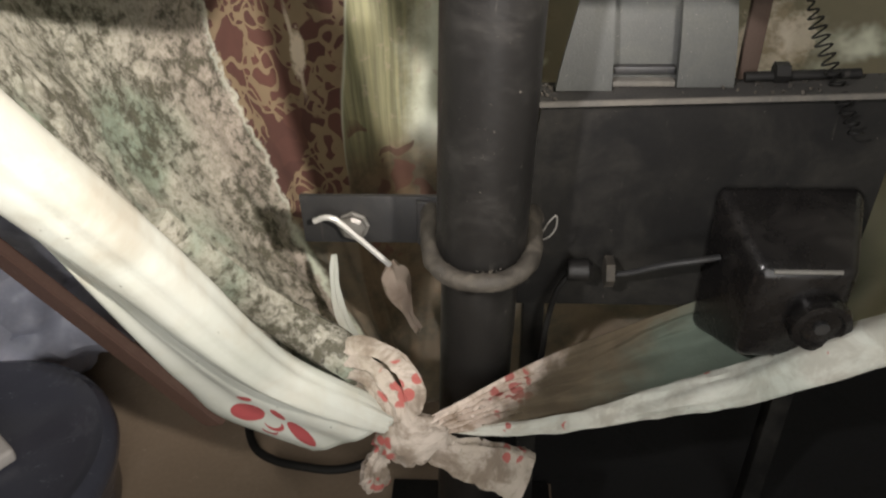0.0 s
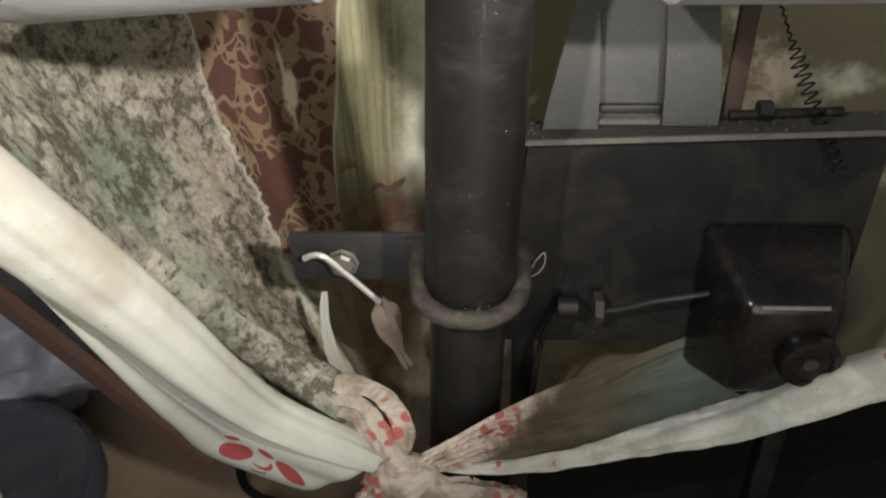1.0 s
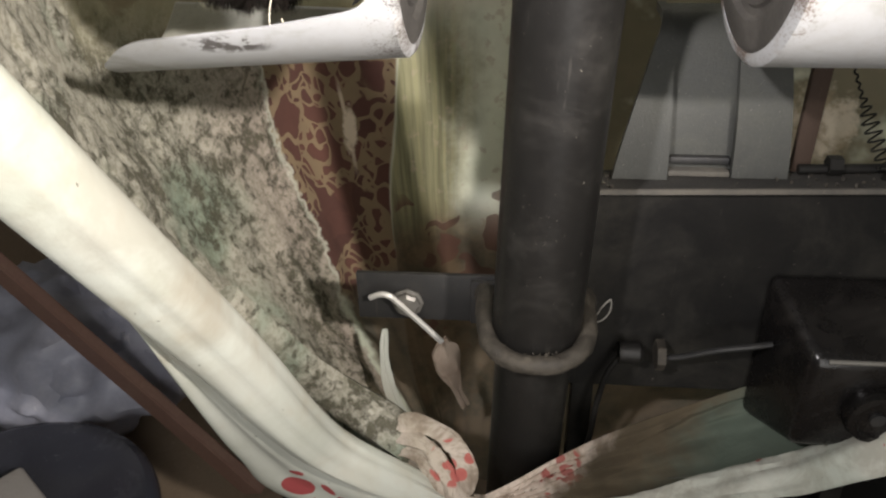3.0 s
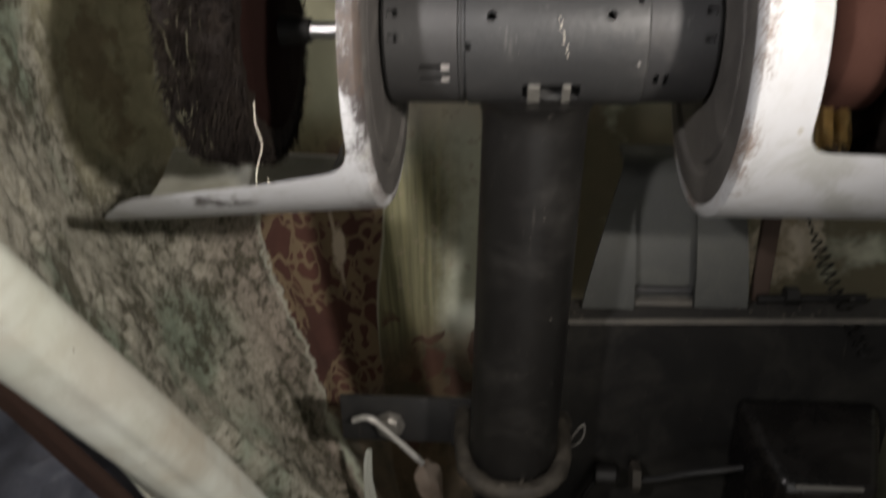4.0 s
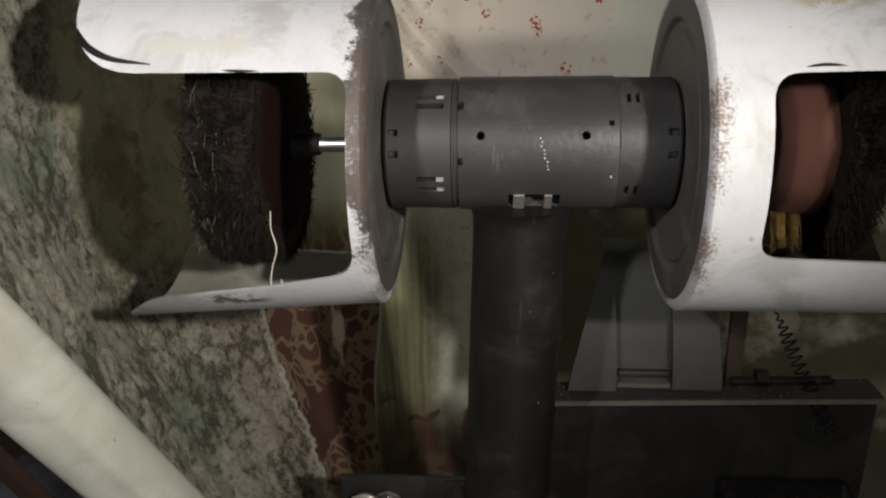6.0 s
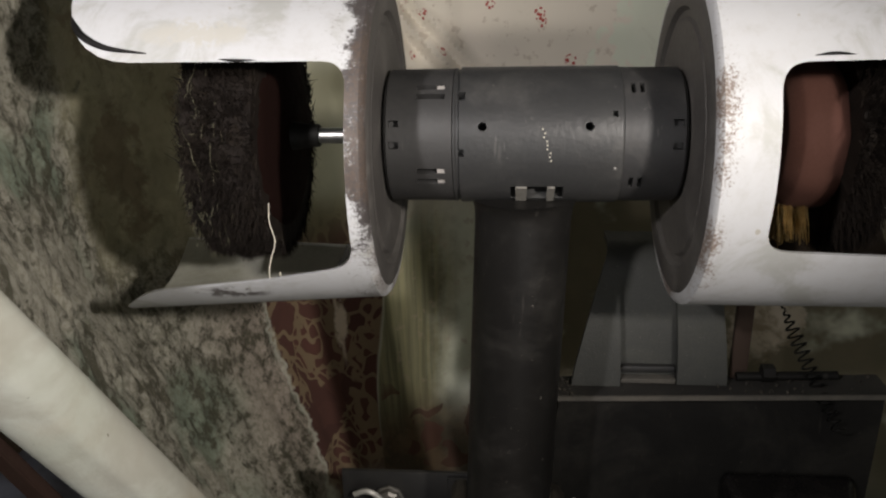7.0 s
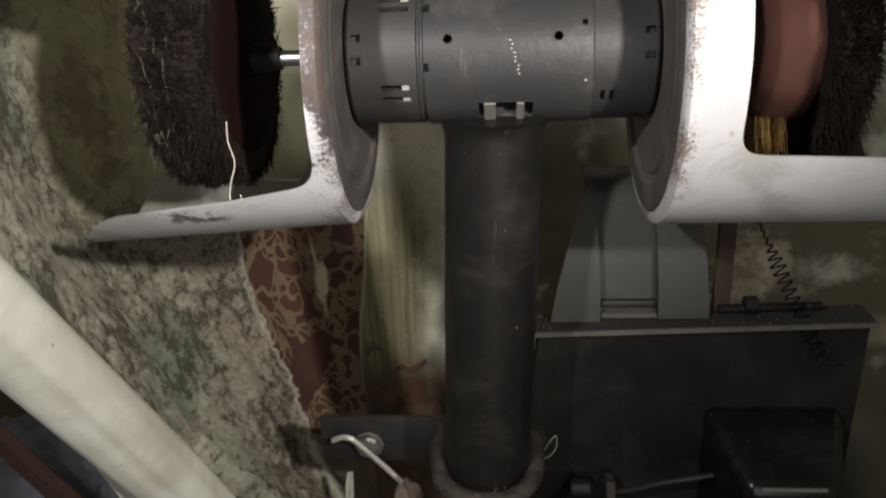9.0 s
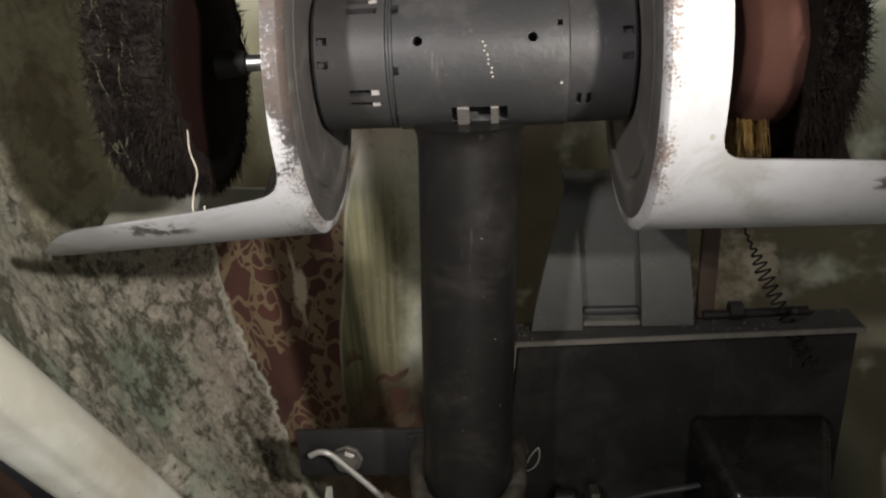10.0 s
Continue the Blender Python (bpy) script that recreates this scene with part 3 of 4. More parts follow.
for k in range(9):
    bead = bmesh.new()
    phi, x0 = 17 - k * 3.2, 0.129 + 0.009 * k / 8 + 0.0012 * math.sin(k * 2.3)
    d = Vector((x0, -math.cos(radians(phi)) * R, math.sin(radians(phi)) * R))
    bmesh.ops.create_icosphere(bead, subdivisions=1, radius=0.0010, matrix=Matrix.Translation(AXIS + d))
    part("paint_drop", bead, THREAD, motor, "tiny splash of pale paint")
bead = bmesh.new()
bmesh.ops.create_icosphere(bead, subdivisions=1, radius=0.0016, matrix=Matrix.Translation(AXIS + Vector((0.201, -math.cos(0.265) * R, -math.sin(0.265) * R))))
part("rivet", bead, PALE, motor)


def end_cap(x0, x1):
    """A cap with vent slots; x0 lies on the motor tube, x1 at the hood."""
    s = 1 if x1 > x0 else -1
    prof = [(x0, 0.050), (x0, R - 0.0015), (x1 - s * 0.003, R - 0.002), (x1, R - 0.005), (x1, 0.03), (x1 - s * 0.006, 0.03)]
    cap = part("end_cap", lathe(prof, AXIS, 96, closed=True), CAP, machine, "dark grey motor end cap with vent slots")
    bm = bmesh.new()
    if s > 0:
        for x in (0.2185, 0.2275):
            slot(x, 54, 0.0045, 0.014, bm)
            slot(x, -31, 0.0045, 0.014, bm)
        slot(0.2615, 22, 0.010, 0.007, bm)
        slot(0.2615, 3, 0.010, 0.007, bm)
    else:
        for p in (56, 46, -19, -30):
            slot(0.016, p, 0.029, 0.0065, bm, 0.05)
        slot(-0.021, 22, 0.010, 0.007, bm)
        slot(-0.021, 4, 0.010, 0.007, bm)
    carve(cap, bm)
    if s < 0:
        # light caught inside the slots, built as pale tabs
        for p in (56, -19, -30):
            glint = bmesh.new()
            slot(0.0265, p, 0.008, 0.0060, glint, 0.004, R - 0.005)
            part("slot_glint", glint, PALE, cap, "pale tab standing for light caught inside the vent slot")
    part("dark_cap_core", lathe([(x0, 0.046), (x1 - s * 0.008, 0.046)], AXIS, 32), DARK, cap)
    return cap


end_cap(0.038, -0.0315)
end_cap(0.2095, 0.2715)
part("shaft", lathe([(-0.20, 0.0), (-0.20, 0.0085), (0.47, 0.0085), (0.47, 0.0)], AXIS, 24), CHROME, machine, "bright steel shaft")

# column: a wide sleeve over a narrower tube, leaning slightly
LEAN = 0.035


def upright(profile):
    bm = lathe(profile, (0, 0, 0), 64, axis="z")
    for vert in bm.verts:
        vert.co.x += 0.104 + LEAN * (vert.co.z - 0.85)
        vert.co.y += 0.83
    return bm


part("sleeve", upright([(0.630, 0.046), (0.630, 0.049), (0.634, 0.0525), (0.645, 0.0535), (1.072, 0.0535), (1.085, 0.0545), (1.095, 0.058), (1.101, 0.064), (1.104, 0.02)]), POLE, machine, "black painted column sleeve")
part("tube", upright([(0.012, 0.047), (0.64, 0.047)]), POLE, machine, "narrower black tube below the sleeve")
part("base_plate", box((-0.06, 0.68, 0.0), (0.22, 0.98, 0.012), 0.003), BLACK, machine)
part("saddle", box((0.065, 0.80, 1.085), (0.160, 0.86, 1.12), 0.008, 3), POLE, machine)


def rounded(points, radius, steps=6):
    """Rounds an outline's corners; a point may bring its own radius."""
    out = []
    for i, p in enumerate(points):
        r = p[2] if len(p) > 2 else radius
        b = Vector(p[:2])
        a, c = Vector(points[i - 1][:2]), Vector(points[(i + 1) % len(points)][:2])
        u, w = (a - b), (c - b)
        r1 = min(r, u.length * 0.49, w.length * 0.49)
        s, e = b + u.normalized() * r1, b + w.normalized() * r1
        for k in range(steps + 1):
            t = k / steps
            out.append((1 - t) ** 2 * s + 2 * t * (1 - t) * b + t * t * e)
    return [(v.x, v.y) for v in out]


def hood(plate_x, end_x, radius, flare, outline, back_low, material, inside, label):
    """An open drum over a wheel: shell with a carved mouth, an open back, and a ribbed end plate toward the motor."""
    s = 1 if end_x > plate_x else -1
    t = 0.0045
    wide = radius + flare
    prof = [(plate_x, radius - 0.012), (plate_x + s * 0.001, radius - 0.004), (plate_x + s * 0.005, radius), (end_x - s * 0.002, wide), (end_x, wide - t / 2), (end_x - s * 0.002, wide - t), (plate_x + s * 0.006, radius - t), (plate_x + s * 0.006, radius - 0.012)]
    ob = part("wheel_hood", lathe(prof, HUB, 128, closed=True), [material, inside], machine, label)
    carve(ob, prism(outline, 0.4, 0.835))
    a, b = sorted((plate_x + s * 0.022, end_x + s * 0.03))
    carve(ob, prism([(a, back_low), (b, back_low), (b, 1.275), (a, 1.275)], 0.86, 1.2))
    for f in ob.data.polygons:
        off = f.center - HUB
        along = (f.center.x - plate_x) / (end_x - plate_x)
        if math.hypot(off.y, off.z) < radius + flare * along - 0.75 * t and along > 0.02:
            f.material_index = 1
    plate = [(plate_x + s * 0.001, 0.075), (plate_x + s * 0.001, 0.122), (plate_x + s * 0.004, 0.125), (plate_x + s * 0.004, 0.132), (plate_x - s * 0.001, 0.136), (plate_x - s * 0.001, radius - 0.016), (plate_x + s * 0.001, radius - 0.0125), (plate_x + s * 0.006, radius - 0.0125), (plate_x + s * 0.006, 0.075)]
    part("end_plate", lathe(plate, HUB, 96, closed=True), DISC, ob, "dusty grey pressed end plate")
    part("hub_plate", lathe([(plate_x + s * 0.0015, 0.02), (plate_x + s * 0.0015, 0.076), (plate_x + s * 0.005, 0.076), (plate_x + s * 0.005, 0.02)], HUB, 48, closed=True), DISC, ob)
    return ob


def edge_chip(owner, points, radius, flare, plate_x, end_x, wide):
    """A dark line of chipped enamel on a hood, along (x, degrees above the front) points."""
    path = []
    for x, phi in points:
        r = radius + flare * (x - plate_x) / (end_x - plate_x) - 0.0004
        path.append(HUB + Vector((x, -math.cos(radians(phi)) * r, math.sin(radians(phi)) * r)))
    part("chipped_edge", tube(smooth_path(path, 8), lambda t: wide * (0.25 + math.sin(math.pi * t)), 8), BLACK, owner, "black line of chipped enamel")


DUSTY_INSIDE = worn("dusty_hood_inside", (0.46, 0.46, 0.40), (0.22, 0.22, 0.15), 0.8, 0.0, 0.6, 12, 0.4, (0.12, 0.11, 0.08))
SOOTY_INSIDE = worn("sooty_hood_inside", (0.10, 0.07, 0.05), (0.05, 0.035, 0.025), 0.8, 0.0, 0.6, 12, 0.4, (0.2, 0.14, 0.08))
left_mouth = rounded([(-0.050, 1.263), (-0.052, 1.068, 0.03), (-0.145, 1.050, 0.01), (-0.272, 1.034, 0.02), (-0.315, 1.000, 0.012), (-0.318, 0.95, 0.01), (-0.38, 0.95, 0.01), (-0.38, 1.40, 0.01), (-0.328, 1.36, 0.06), (-0.293, 1.266, 0.05)], 0.022)
right_mouth = rounded([(0.325, 1.259), (0.324, 1.094), (0.46, 1.088, 0.01), (0.60, 1.065, 0.01), (0.60, 1.40, 0.01), (0.565, 1.36, 0.06), (0.53, 1.262, 0.05)], 0.024)
SOOT, TAN = (0.07, 0.06, 0.055), (0.40, 0.37, 0.25)
left_paint = hood_paint("white_enamel_sooty", -0.033, -1, 0.030, 0.075, [(-0.182, 1.031, 0.034, 0.010, SOOT), (-0.185, 1.288, 0.05, 0.012, (0.50, 0.49, 0.45))])
right_paint = hood_paint("white_enamel_rusty", 0.273, 1, 0.003, 0.034, [(0.388, 1.319, 0.036, 0.010, TAN), (0.475, 1.065, 0.018, 0.008, SOOT)], 0.0, 0.30, (0.16, 0.112, 0.082))
left_hood = hood(-0.033, -0.322, 0.171, 0.017, left_mouth, 1.006, left_paint, DUSTY_INSIDE, "white enamelled wheel hood with a rust-peppered rim")
edge_chip(left_hood, [(-0.306, 50), (-0.301, 47), (-0.290, 43), (-0.267, 39.5), (-0.230, 38)], 0.171, 0.017, -0.033, -0.322, 0.0030)
edge_chip(left_hood, [(-0.165, 36.6), (-0.15, 36.4), (-0.13, 36.6)], 0.171, 0.017, -0.033, -0.322, 0.0012)
edge_chip(left_hood, [(-0.054, -21), (-0.059, -27), (-0.068, -31)], 0.171, 0.017, -0.033, -0.322, 0.0022)
right_hood = hood(0.273, 0.55, 0.176, 0.0, right_mouth, 1.06, right_paint, SOOTY_INSIDE, "white enamelled wheel hood with rust along its rim")
edge_chip(right_hood, [(0.352, 36.2), (0.37, 36.8), (0.388, 36.4)], 0.176, 0.0, 0.273, 0.55, 0.0014)


def bristles(x0, x1, r0, r1, count, material, parent, name="bristles", thick=0.0009):
    """Many short stiff hairs standing out of a wheel."""
    bm = bmesh.new()
    for _ in range(count):
        q = random.uniform(0, 2 * math.pi)
        x = random.uniform(x0, x1)
        lean = random.gauss(0, 0.09)
        edge = 1 - 0.25 * abs(2 * (x - x0) / (x1 - x0) - 1) ** 4
        top = r0 + (r1 - r0) * edge * random.choice((0.7, 0.85, 0.95, 1.0, 1.05, 1.12)) * (1 + 0.35 * noise.noise(Vector((x * 70, math.cos(q) * 6, math.sin(q) * 6))))
        a = Vector((x, r0 * math.cos(q), r0 * math.sin(q)))
        b = Vector((x + random.gauss(0, 0.0035), top * math.cos(q + lean), top * math.sin(q + lean)))
        w = Vector((thick, 0, 0))
        v = Vector((0, -math.sin(q), math.cos(q))) * thick
        base = [bm.verts.new(AXIS + a + o) for o in (w, v, -w, -v)]
        tip = bm.verts.new(AXIS + b)
        for i in range(4):
            bm.faces.new((base[i], base[(i + 1) % 4], tip))
    ob = part(name, bm, material, parent, smooth=False)
    ob["kind"] = "stuff"
    return ob


def rough_drum(x0, x1, r, depth, seed, bm=None):
    """A tufted drum with a ragged face."""
    prof = [(x0, 0.012)] + [(x0 + (x1 - x0) * k / 14, r) for k in range(15)] + [(x1, 0.012)]
    bm = lathe(prof, AXIS, 120, bm)
    for vert in bm.verts:
        off = vert.co - AXIS
        rad = Vector((0, off.y, off.z))
        if rad.length > 0.02:
            n = noise.noise(Vector((off.x * 60 + seed, off.y * 45, off.z * 45))) + 0.6 * noise.noise(Vector((off.x * 220, off.y * 180 + seed, off.z * 180)))
            vert.co += rad.normalized() * depth * n + Vector((0.6 * depth * n, 0, 0))
    return bm


brush = part("brush_wheel", rough_drum(-0.220, -0.150, 0.124, 0.006, 3.0), BRISTLE, machine, "worn black bristle brush wheel clogged with lint")
bristles(-0.224, -0.147, 0.118, 0.137, 10000, BRISTLE, brush)
bristles(-0.226, -0.214, 0.112, 0.138, 420, LINT, brush, "lint", 0.0005)
bristles(-0.212, -0.175, 0.126, 0.134, 150, LINT, brush, "lint", 0.0004)
for k in range(7):
    x0, q0 = random.uniform(-0.219, -0.185), radians(random.uniform(-48, 40))
    turn, drift, curl = random.uniform(0.08, 0.32), random.gauss(0, 0.008), random.uniform(0, 6)
    strand = []
    for i in range(9):
        q = q0 + turn * i / 8
        r = 0.130 + 0.003 * math.sin(curl + i)
        strand.append(AXIS + Vector((x0 + drift * i / 8 + 0.0008 * math.sin(curl + 0.9 * i), -r * math.cos(q), r * math.sin(q))))
    part("lint_strand", tube(strand, 0.00032, 4), LINT, brush)
part("wheel_hub", lathe([(-0.156, 0.01), (-0.156, 0.104), (-0.150, 0.100), (-0.146, 0.088), (-0.145, 0.058), (-0.143, 0.052), (-0.142, 0.01)], AXIS, 64), CORE, brush, "dark red-brown worn wheel side")
part("flange", lathe([(-0.143, 0.008), (-0.143, 0.016), (-0.122, 0.013), (-0.112, 0.012), (-0.112, 0.008)], AXIS, 32), BLACK, brush)

felt = part("felt_wheel", lathe([(0.368, 0.01), (0.367, 0.060), (0.369, 0.064), (0.378, 0.0745), (0.381, 0.0765), (0.390, 0.077), (0.404, 0.077), (0.418, 0.0765), (0.421, 0.074), (0.421, 0.01)], AXIS, 72), FELT, machine, "worn pinkish-brown felt wheel")
for vert in felt.data.vertices:
    off = vert.co - AXIS
    if math.hypot(off.y, off.z) > 0.03:
        q = math.atan2(off.z, off.y)
        vert.co += Vector((0, off.y, off.z)).normalized() * (0.0012 * abs(math.sin(4.5 * q + 1.0)) + 0.0016 * noise.noise(off * 45))
brush2 = part("brush_wheel", rough_drum(0.421, 0.450, 0.110, 0.008, 11.0), BRISTLE, machine, "worn black bristle brush wheel")
bristles(0.418, 0.457, 0.102, 0.128, 7000, BRISTLE, brush2)
bristles(0.440, 0.468, 0.060, 0.122, 900, FRAY, brush2, "frayed_tufts", 0.0006)
# brass wire standing out below the felt wheel
bm = bmesh.new()
for _ in range(520):
    x = random.choice((0.380, 0.385, 0.399)) + random.gauss(0, 0.0018)
    phi = radians(random.uniform(-100, -58))
    r1 = random.uniform(0.080, 0.116)
    d = Vector((0, -math.cos(phi), math.sin(phi)))
    a = AXIS + Vector((x, 0, 0)) + d * 0.070
    b = AXIS + Vector((x + random.gauss(0, 0.002), 0, 0)) + d * r1 + Vector((0, 0, random.gauss(0, 0.002)))
    w, v = Vector((0.00035, 0, 0)), d.cross(Vector((1, 0, 0))) * 0.00035
    lower = [bm.verts.new(a + o) for o in (w, v, -w, -v)]
    upper = [bm.verts.new(b + o) for o in (w, v, -w, -v)]
    for i in range(4):
        bm.faces.new((lower[i], lower[(i + 1) % 4], upper[(i + 1) % 4], upper[i]))
    bm.faces.new(upper)
wire = part("brass_wire", bm, BRASS, felt, "glinting brass wire tufts", smooth=False)
wire["kind"] = "stuff"

# a loose thread hanging from the brush
path = smooth_path([(-0.139, 0.709, 1.125), (-0.140, 0.709, 1.105), (-0.136, 0.708, 1.085), (-0.142, 0.706, 1.065), (-0.144, 0.704, 1.050), (-0.139, 0.702, 1.043), (-0.132, 0.702, 1.046), (-0.133, 0.704, 1.054)], 6)
solid("loose_thread", tube(path, 0.00055, 6), THREAD, "pale cotton thread hanging from the brush wheel", "thread")

# ---- clamp, strap and key ----
clamp = thing("column_clamp", "dusty steel strap bolted to the column with a rounded clamp", "clamp")
cx = 0.104 + LEAN * (0.65 - 0.85)
bm = tube(smooth_path([(cx - 0.064, 0.915, 0.640), (cx - 0.063, 0.85, 0.648), (cx - 0.055, 0.798, 0.646), (cx - 0.030, 0.772, 0.642), (cx, 0.766, 0.641), (cx + 0.030, 0.772, 0.642), (cx + 0.055, 0.798, 0.646), (cx + 0.063, 0.85, 0.648), (cx + 0.064, 0.915, 0.640)], 12), 0.0112, 16, None, lambda t, q: 0.0018 * noise.noise(Vector((26 * t, 2 * math.cos(q), 2 * math.sin(q)))) + 0.001 * noise.noise(Vector((90 * t, 5 * math.cos(q), 5 * math.sin(q)))))
part("clamp_band", bm, CLAMP, clamp, "dust-caked rounded steel clamp band")
strap = part("strap", box((-0.142, 0.928, 0.578), (0.172, 0.936, 0.652), 0.002), STRAP, clamp, "flat blackened steel strap")
part("lower_strap", box((0.012, 0.920, 0.580), (0.172, 0.9275, 0.648), 0.002), STRAP, clamp)
bm = lathe([(0.0, 0.0), (0.0, 0.022), (-0.003, 0.022), (-0.0035, 0.0185), (-0.010, 0.018), (-0.014, 0.014), (-0.015, 0.0)], (-0.073, 0.926, 0.609), 8, axis="y")
part("bolt", bm, ZINC, clamp, "zinc-plated hexagon bolt head", smooth=False)
for sx in (-0.066, 0.066):
    part("nut", lathe([(-0.02, 0.004), (-0.02, 0.013), (0.0, 0.013), (0.0, 0.004)], (cx + sx, 0.92, 0.636), 6, axis="y"), CLAMP, clamp, smooth=False)
path = smooth_path([(0.158, 0.86, 0.640), (0.164, 0.858, 0.652), (0.172, 0.858, 0.650), (0.176, 0.857, 0.660), (0.186, 0.857, 0.672), (0.187, 0.858, 0.655), (0.180, 0.860, 0.640), (0.168, 0.862, 0.632)], 6)
solid("wire_scrap", tube(path, 0.0010, 6), LUG, "thin pale wire twisted round the clamp end", "wire")

path = smooth_path([(-0.122, 0.913, 0.623), (-0.108, 0.911, 0.630), (-0.096, 0.910, 0.629), (-0.086, 0.911, 0.620), (-0.060, 0.913, 0.590), (-0.027, 0.915, 0.551)], 6)
solid("hex_key", tube(path, 0.0042, 6), KEY, "bright bent hexagon key hung on the strap bolt", "tool")

bm = bmesh.new()
path = smooth_path([(-0.026, 0.918, 0.553), (-0.026, 0.926, 0.530), (-0.020, 0.932, 0.500), (-0.010, 0.936, 0.455), (0.004, 0.94, 0.410)], 6)
tube(path, lambda t: 0.005 + 0.017 * math.sin(math.pi * min(1, t * 1.2)) ** 1.5, 14, bm, lambda t, q: 0.003 * math.sin(5 * q + 9 * t), 0.6)
solid("twisted_rag", bm, RAG, "small soiled rag twisted on the hexagon key", "rag")

# ---- cabinet, bracket and fittings ----
cabinet = thing("steel_cabinet", "dusty black steel cabinet behind the column", "cabinet")
bm = prism([(0.135, 0.488), (0.580, 0.488), (0.583, 0.803), (0.166, 0.790)], 0.914, 0.948)
part("body", bm, BLACK, cabinet, smooth=False)
bm = prism([(0.160, 0.7905), (0.588, 0.8035), (0.588, 0.8105), (0.160, 0.7975)], 0.905, 0.958)
bmesh.ops.bevel(bm, geom=list(bm.edges), offset=0.0015, segments=2, affect="EDGES")
part("top_plate", bm, TOP, cabinet, "dusty dark top plate")
bm = prism([(0.161, 0.7915), (0.587, 0.8045), (0.587, 0.8108), (0.161, 0.7978)], 0.9015, 0.9045)
part("edge_strip", bm, EDGE, cabinet, "worn pale front edge of the top plate", smooth=False)
for fx in (0.17, 0.55):
    part("leg", box((fx - 0.015, 0.916, 0.0), (fx + 0.015, 0.946, 0.489), 0.002), BLACK, cabinet)

bracket = thing("grey_bracket", "grey painted steel bracket standing on the black cabinet", "bracket")


def hooped(x0, x1, x0_top, x1_top, y, thick, top):
    """A plate that rises and then curls over backward at its head."""
    bm = bmesh.new()
    rows = []
    z0 = 0.800 + 0.031 * (x0 - 0.17)
    steps = [(y + 0.05 * (k / 8) ** 2 * 0.6, z0 + (top - 0.03 - z0) * k / 8) for k in range(9)]
    yk = steps[-1][0]
    steps += [(yk + 0.04 * (1 - math.cos(radians(a))), top - 0.03 + 0.03 * math.sin(radians(a))) for a in (20, 40, 60, 80, 90)]
    steps.append((yk + 0.075, top))
    for yy, zz in steps:
        f = min(1.0, (zz - z0) / (top - z0))
        a, b = x0 + (x0_top - x0) * f ** 1.25, x1 + (x1_top - x1) * f ** 1.25
        rows.append([bm.verts.new(p) for p in ((a, yy, zz), (b, yy, zz))])
    for ra, rb in zip(rows, rows[1:]):
        bm.faces.new((ra[0], ra[1], rb[1], rb[0]))
    bmesh.ops.recalc_face_normals(bm, faces=bm.faces)
    bmesh.ops.solidify(bm, geom=list(bm.faces), thickness=thick)
    return bm


part("left_plate", hooped(0.182, 0.247, 0.228, 0.238, 0.928, 0.010, 0.985), GREY, bracket, "tapered grey side plate")
part("right_plate", hooped(0.321, 0.386, 0.312, 0.366, 0.928, 0.010, 0.985), GREY, bracket, "broad grey side plate")
part("back_plate", hooped(0.244, 0.324, 0.236, 0.314, 0.945, 0.006, 0.978), GREY, bracket, "recessed grey plate")
part("cross_bar", box((0.248, 0.938, 0.816), (0.320, 0.952, 0.826), 0.003), STRAP, bracket, "thin dark cross bar")
part("foot_strip", box((0.248, 0.932, 0.8035), (0.320, 0.952, 0.810), 0.001), EDGE, bracket)

rod = thing("threaded_rod", "dark threaded rod with a nut lying on the cabinet top", "rod")
part("bar", tube([Vector((0.40, 0.940, 0.8125)), Vector((0.53, 0.941, 0.8165))], 0.006, 12), BLACK, rod)
part("nut", lathe([(0.0, 0.005), (0.0, 0.012), (0.016, 0.012), (0.016, 0.005)], (0.432, 0.940, 0.8185), 6), BLACK, rod, smooth=False)
solid("rusty_post", box((0.394, 0.946, 0.8055), (0.416, 0.957, 1.02), 0.002), RUSTY, "rusty brown flat post standing on the cabinet", "post")

# crumbs of plaster and lint lying along the cabinet's top and on the clamp
def crumbs(name, count, place, size, material, label):
    """Many small angular bits; place gives a resting point."""
    bm = bmesh.new()
    for _ in range(count):
        r = size * random.choice((0.4, 0.6, 0.8, 1.0, 1.5))
        made = bmesh.ops.create_icosphere(bm, subdivisions=1, radius=r, matrix=Matrix.Translation(place()))
        for vert in made["verts"]:
            vert.co += Vector((random.uniform(-r, r), random.uniform(-r, r), random.uniform(-r, r))) * 0.45
    return solid(name, bm, material, label, "debris", kind="stuff", smooth=False)


def on_cabinet():
    x = random.choice((random.gauss(0.43, 0.022), random.uniform(0.17, 0.58), random.gauss(0.176, 0.008)))
    x = min(0.58, max(0.165, x))
    return Vector((x, random.uniform(0.907, 0.950), 0.7990 + 0.0304 * (x - 0.16)))


crumbs("rubble", 70, on_cabinet, 0.0017, CLAMP, "grey crumbs of plaster along the cabinet top")


def on_clamp():
    a = radians(random.uniform(-165, -15))
    r = random.uniform(0.057, 0.069)
    return Vector((cx + r * math.cos(a), 0.83 + r * math.sin(a), 0.6525))


crumbs("rubble", 34, on_clamp, 0.0014, CLAMP, "pale crumbs caked on the column clamp")

# coiled cord
path = []
for i in range(240):
    t = i / 239
    q = t * 2 * math.pi * 20
    p = Vector((0.438, 0.97, 0.945)).lerp(Vector((0.520, 0.885, 0.765)), t) + Vector((0, 0.02 * math.sin(math.pi * t), 0))
    a, b = Vector((0.9, 0.25, 0.35)).normalized(), Vector((0.1, 0.85, -0.5)).normalized()
    r = 0.0015 + 0.0095 * min(1.0, max(0.0, (t - 0.25) * 6)) * (1 - 0.35 * t)
    path.append(p + a * r * math.cos(q) + b * r * math.sin(q))
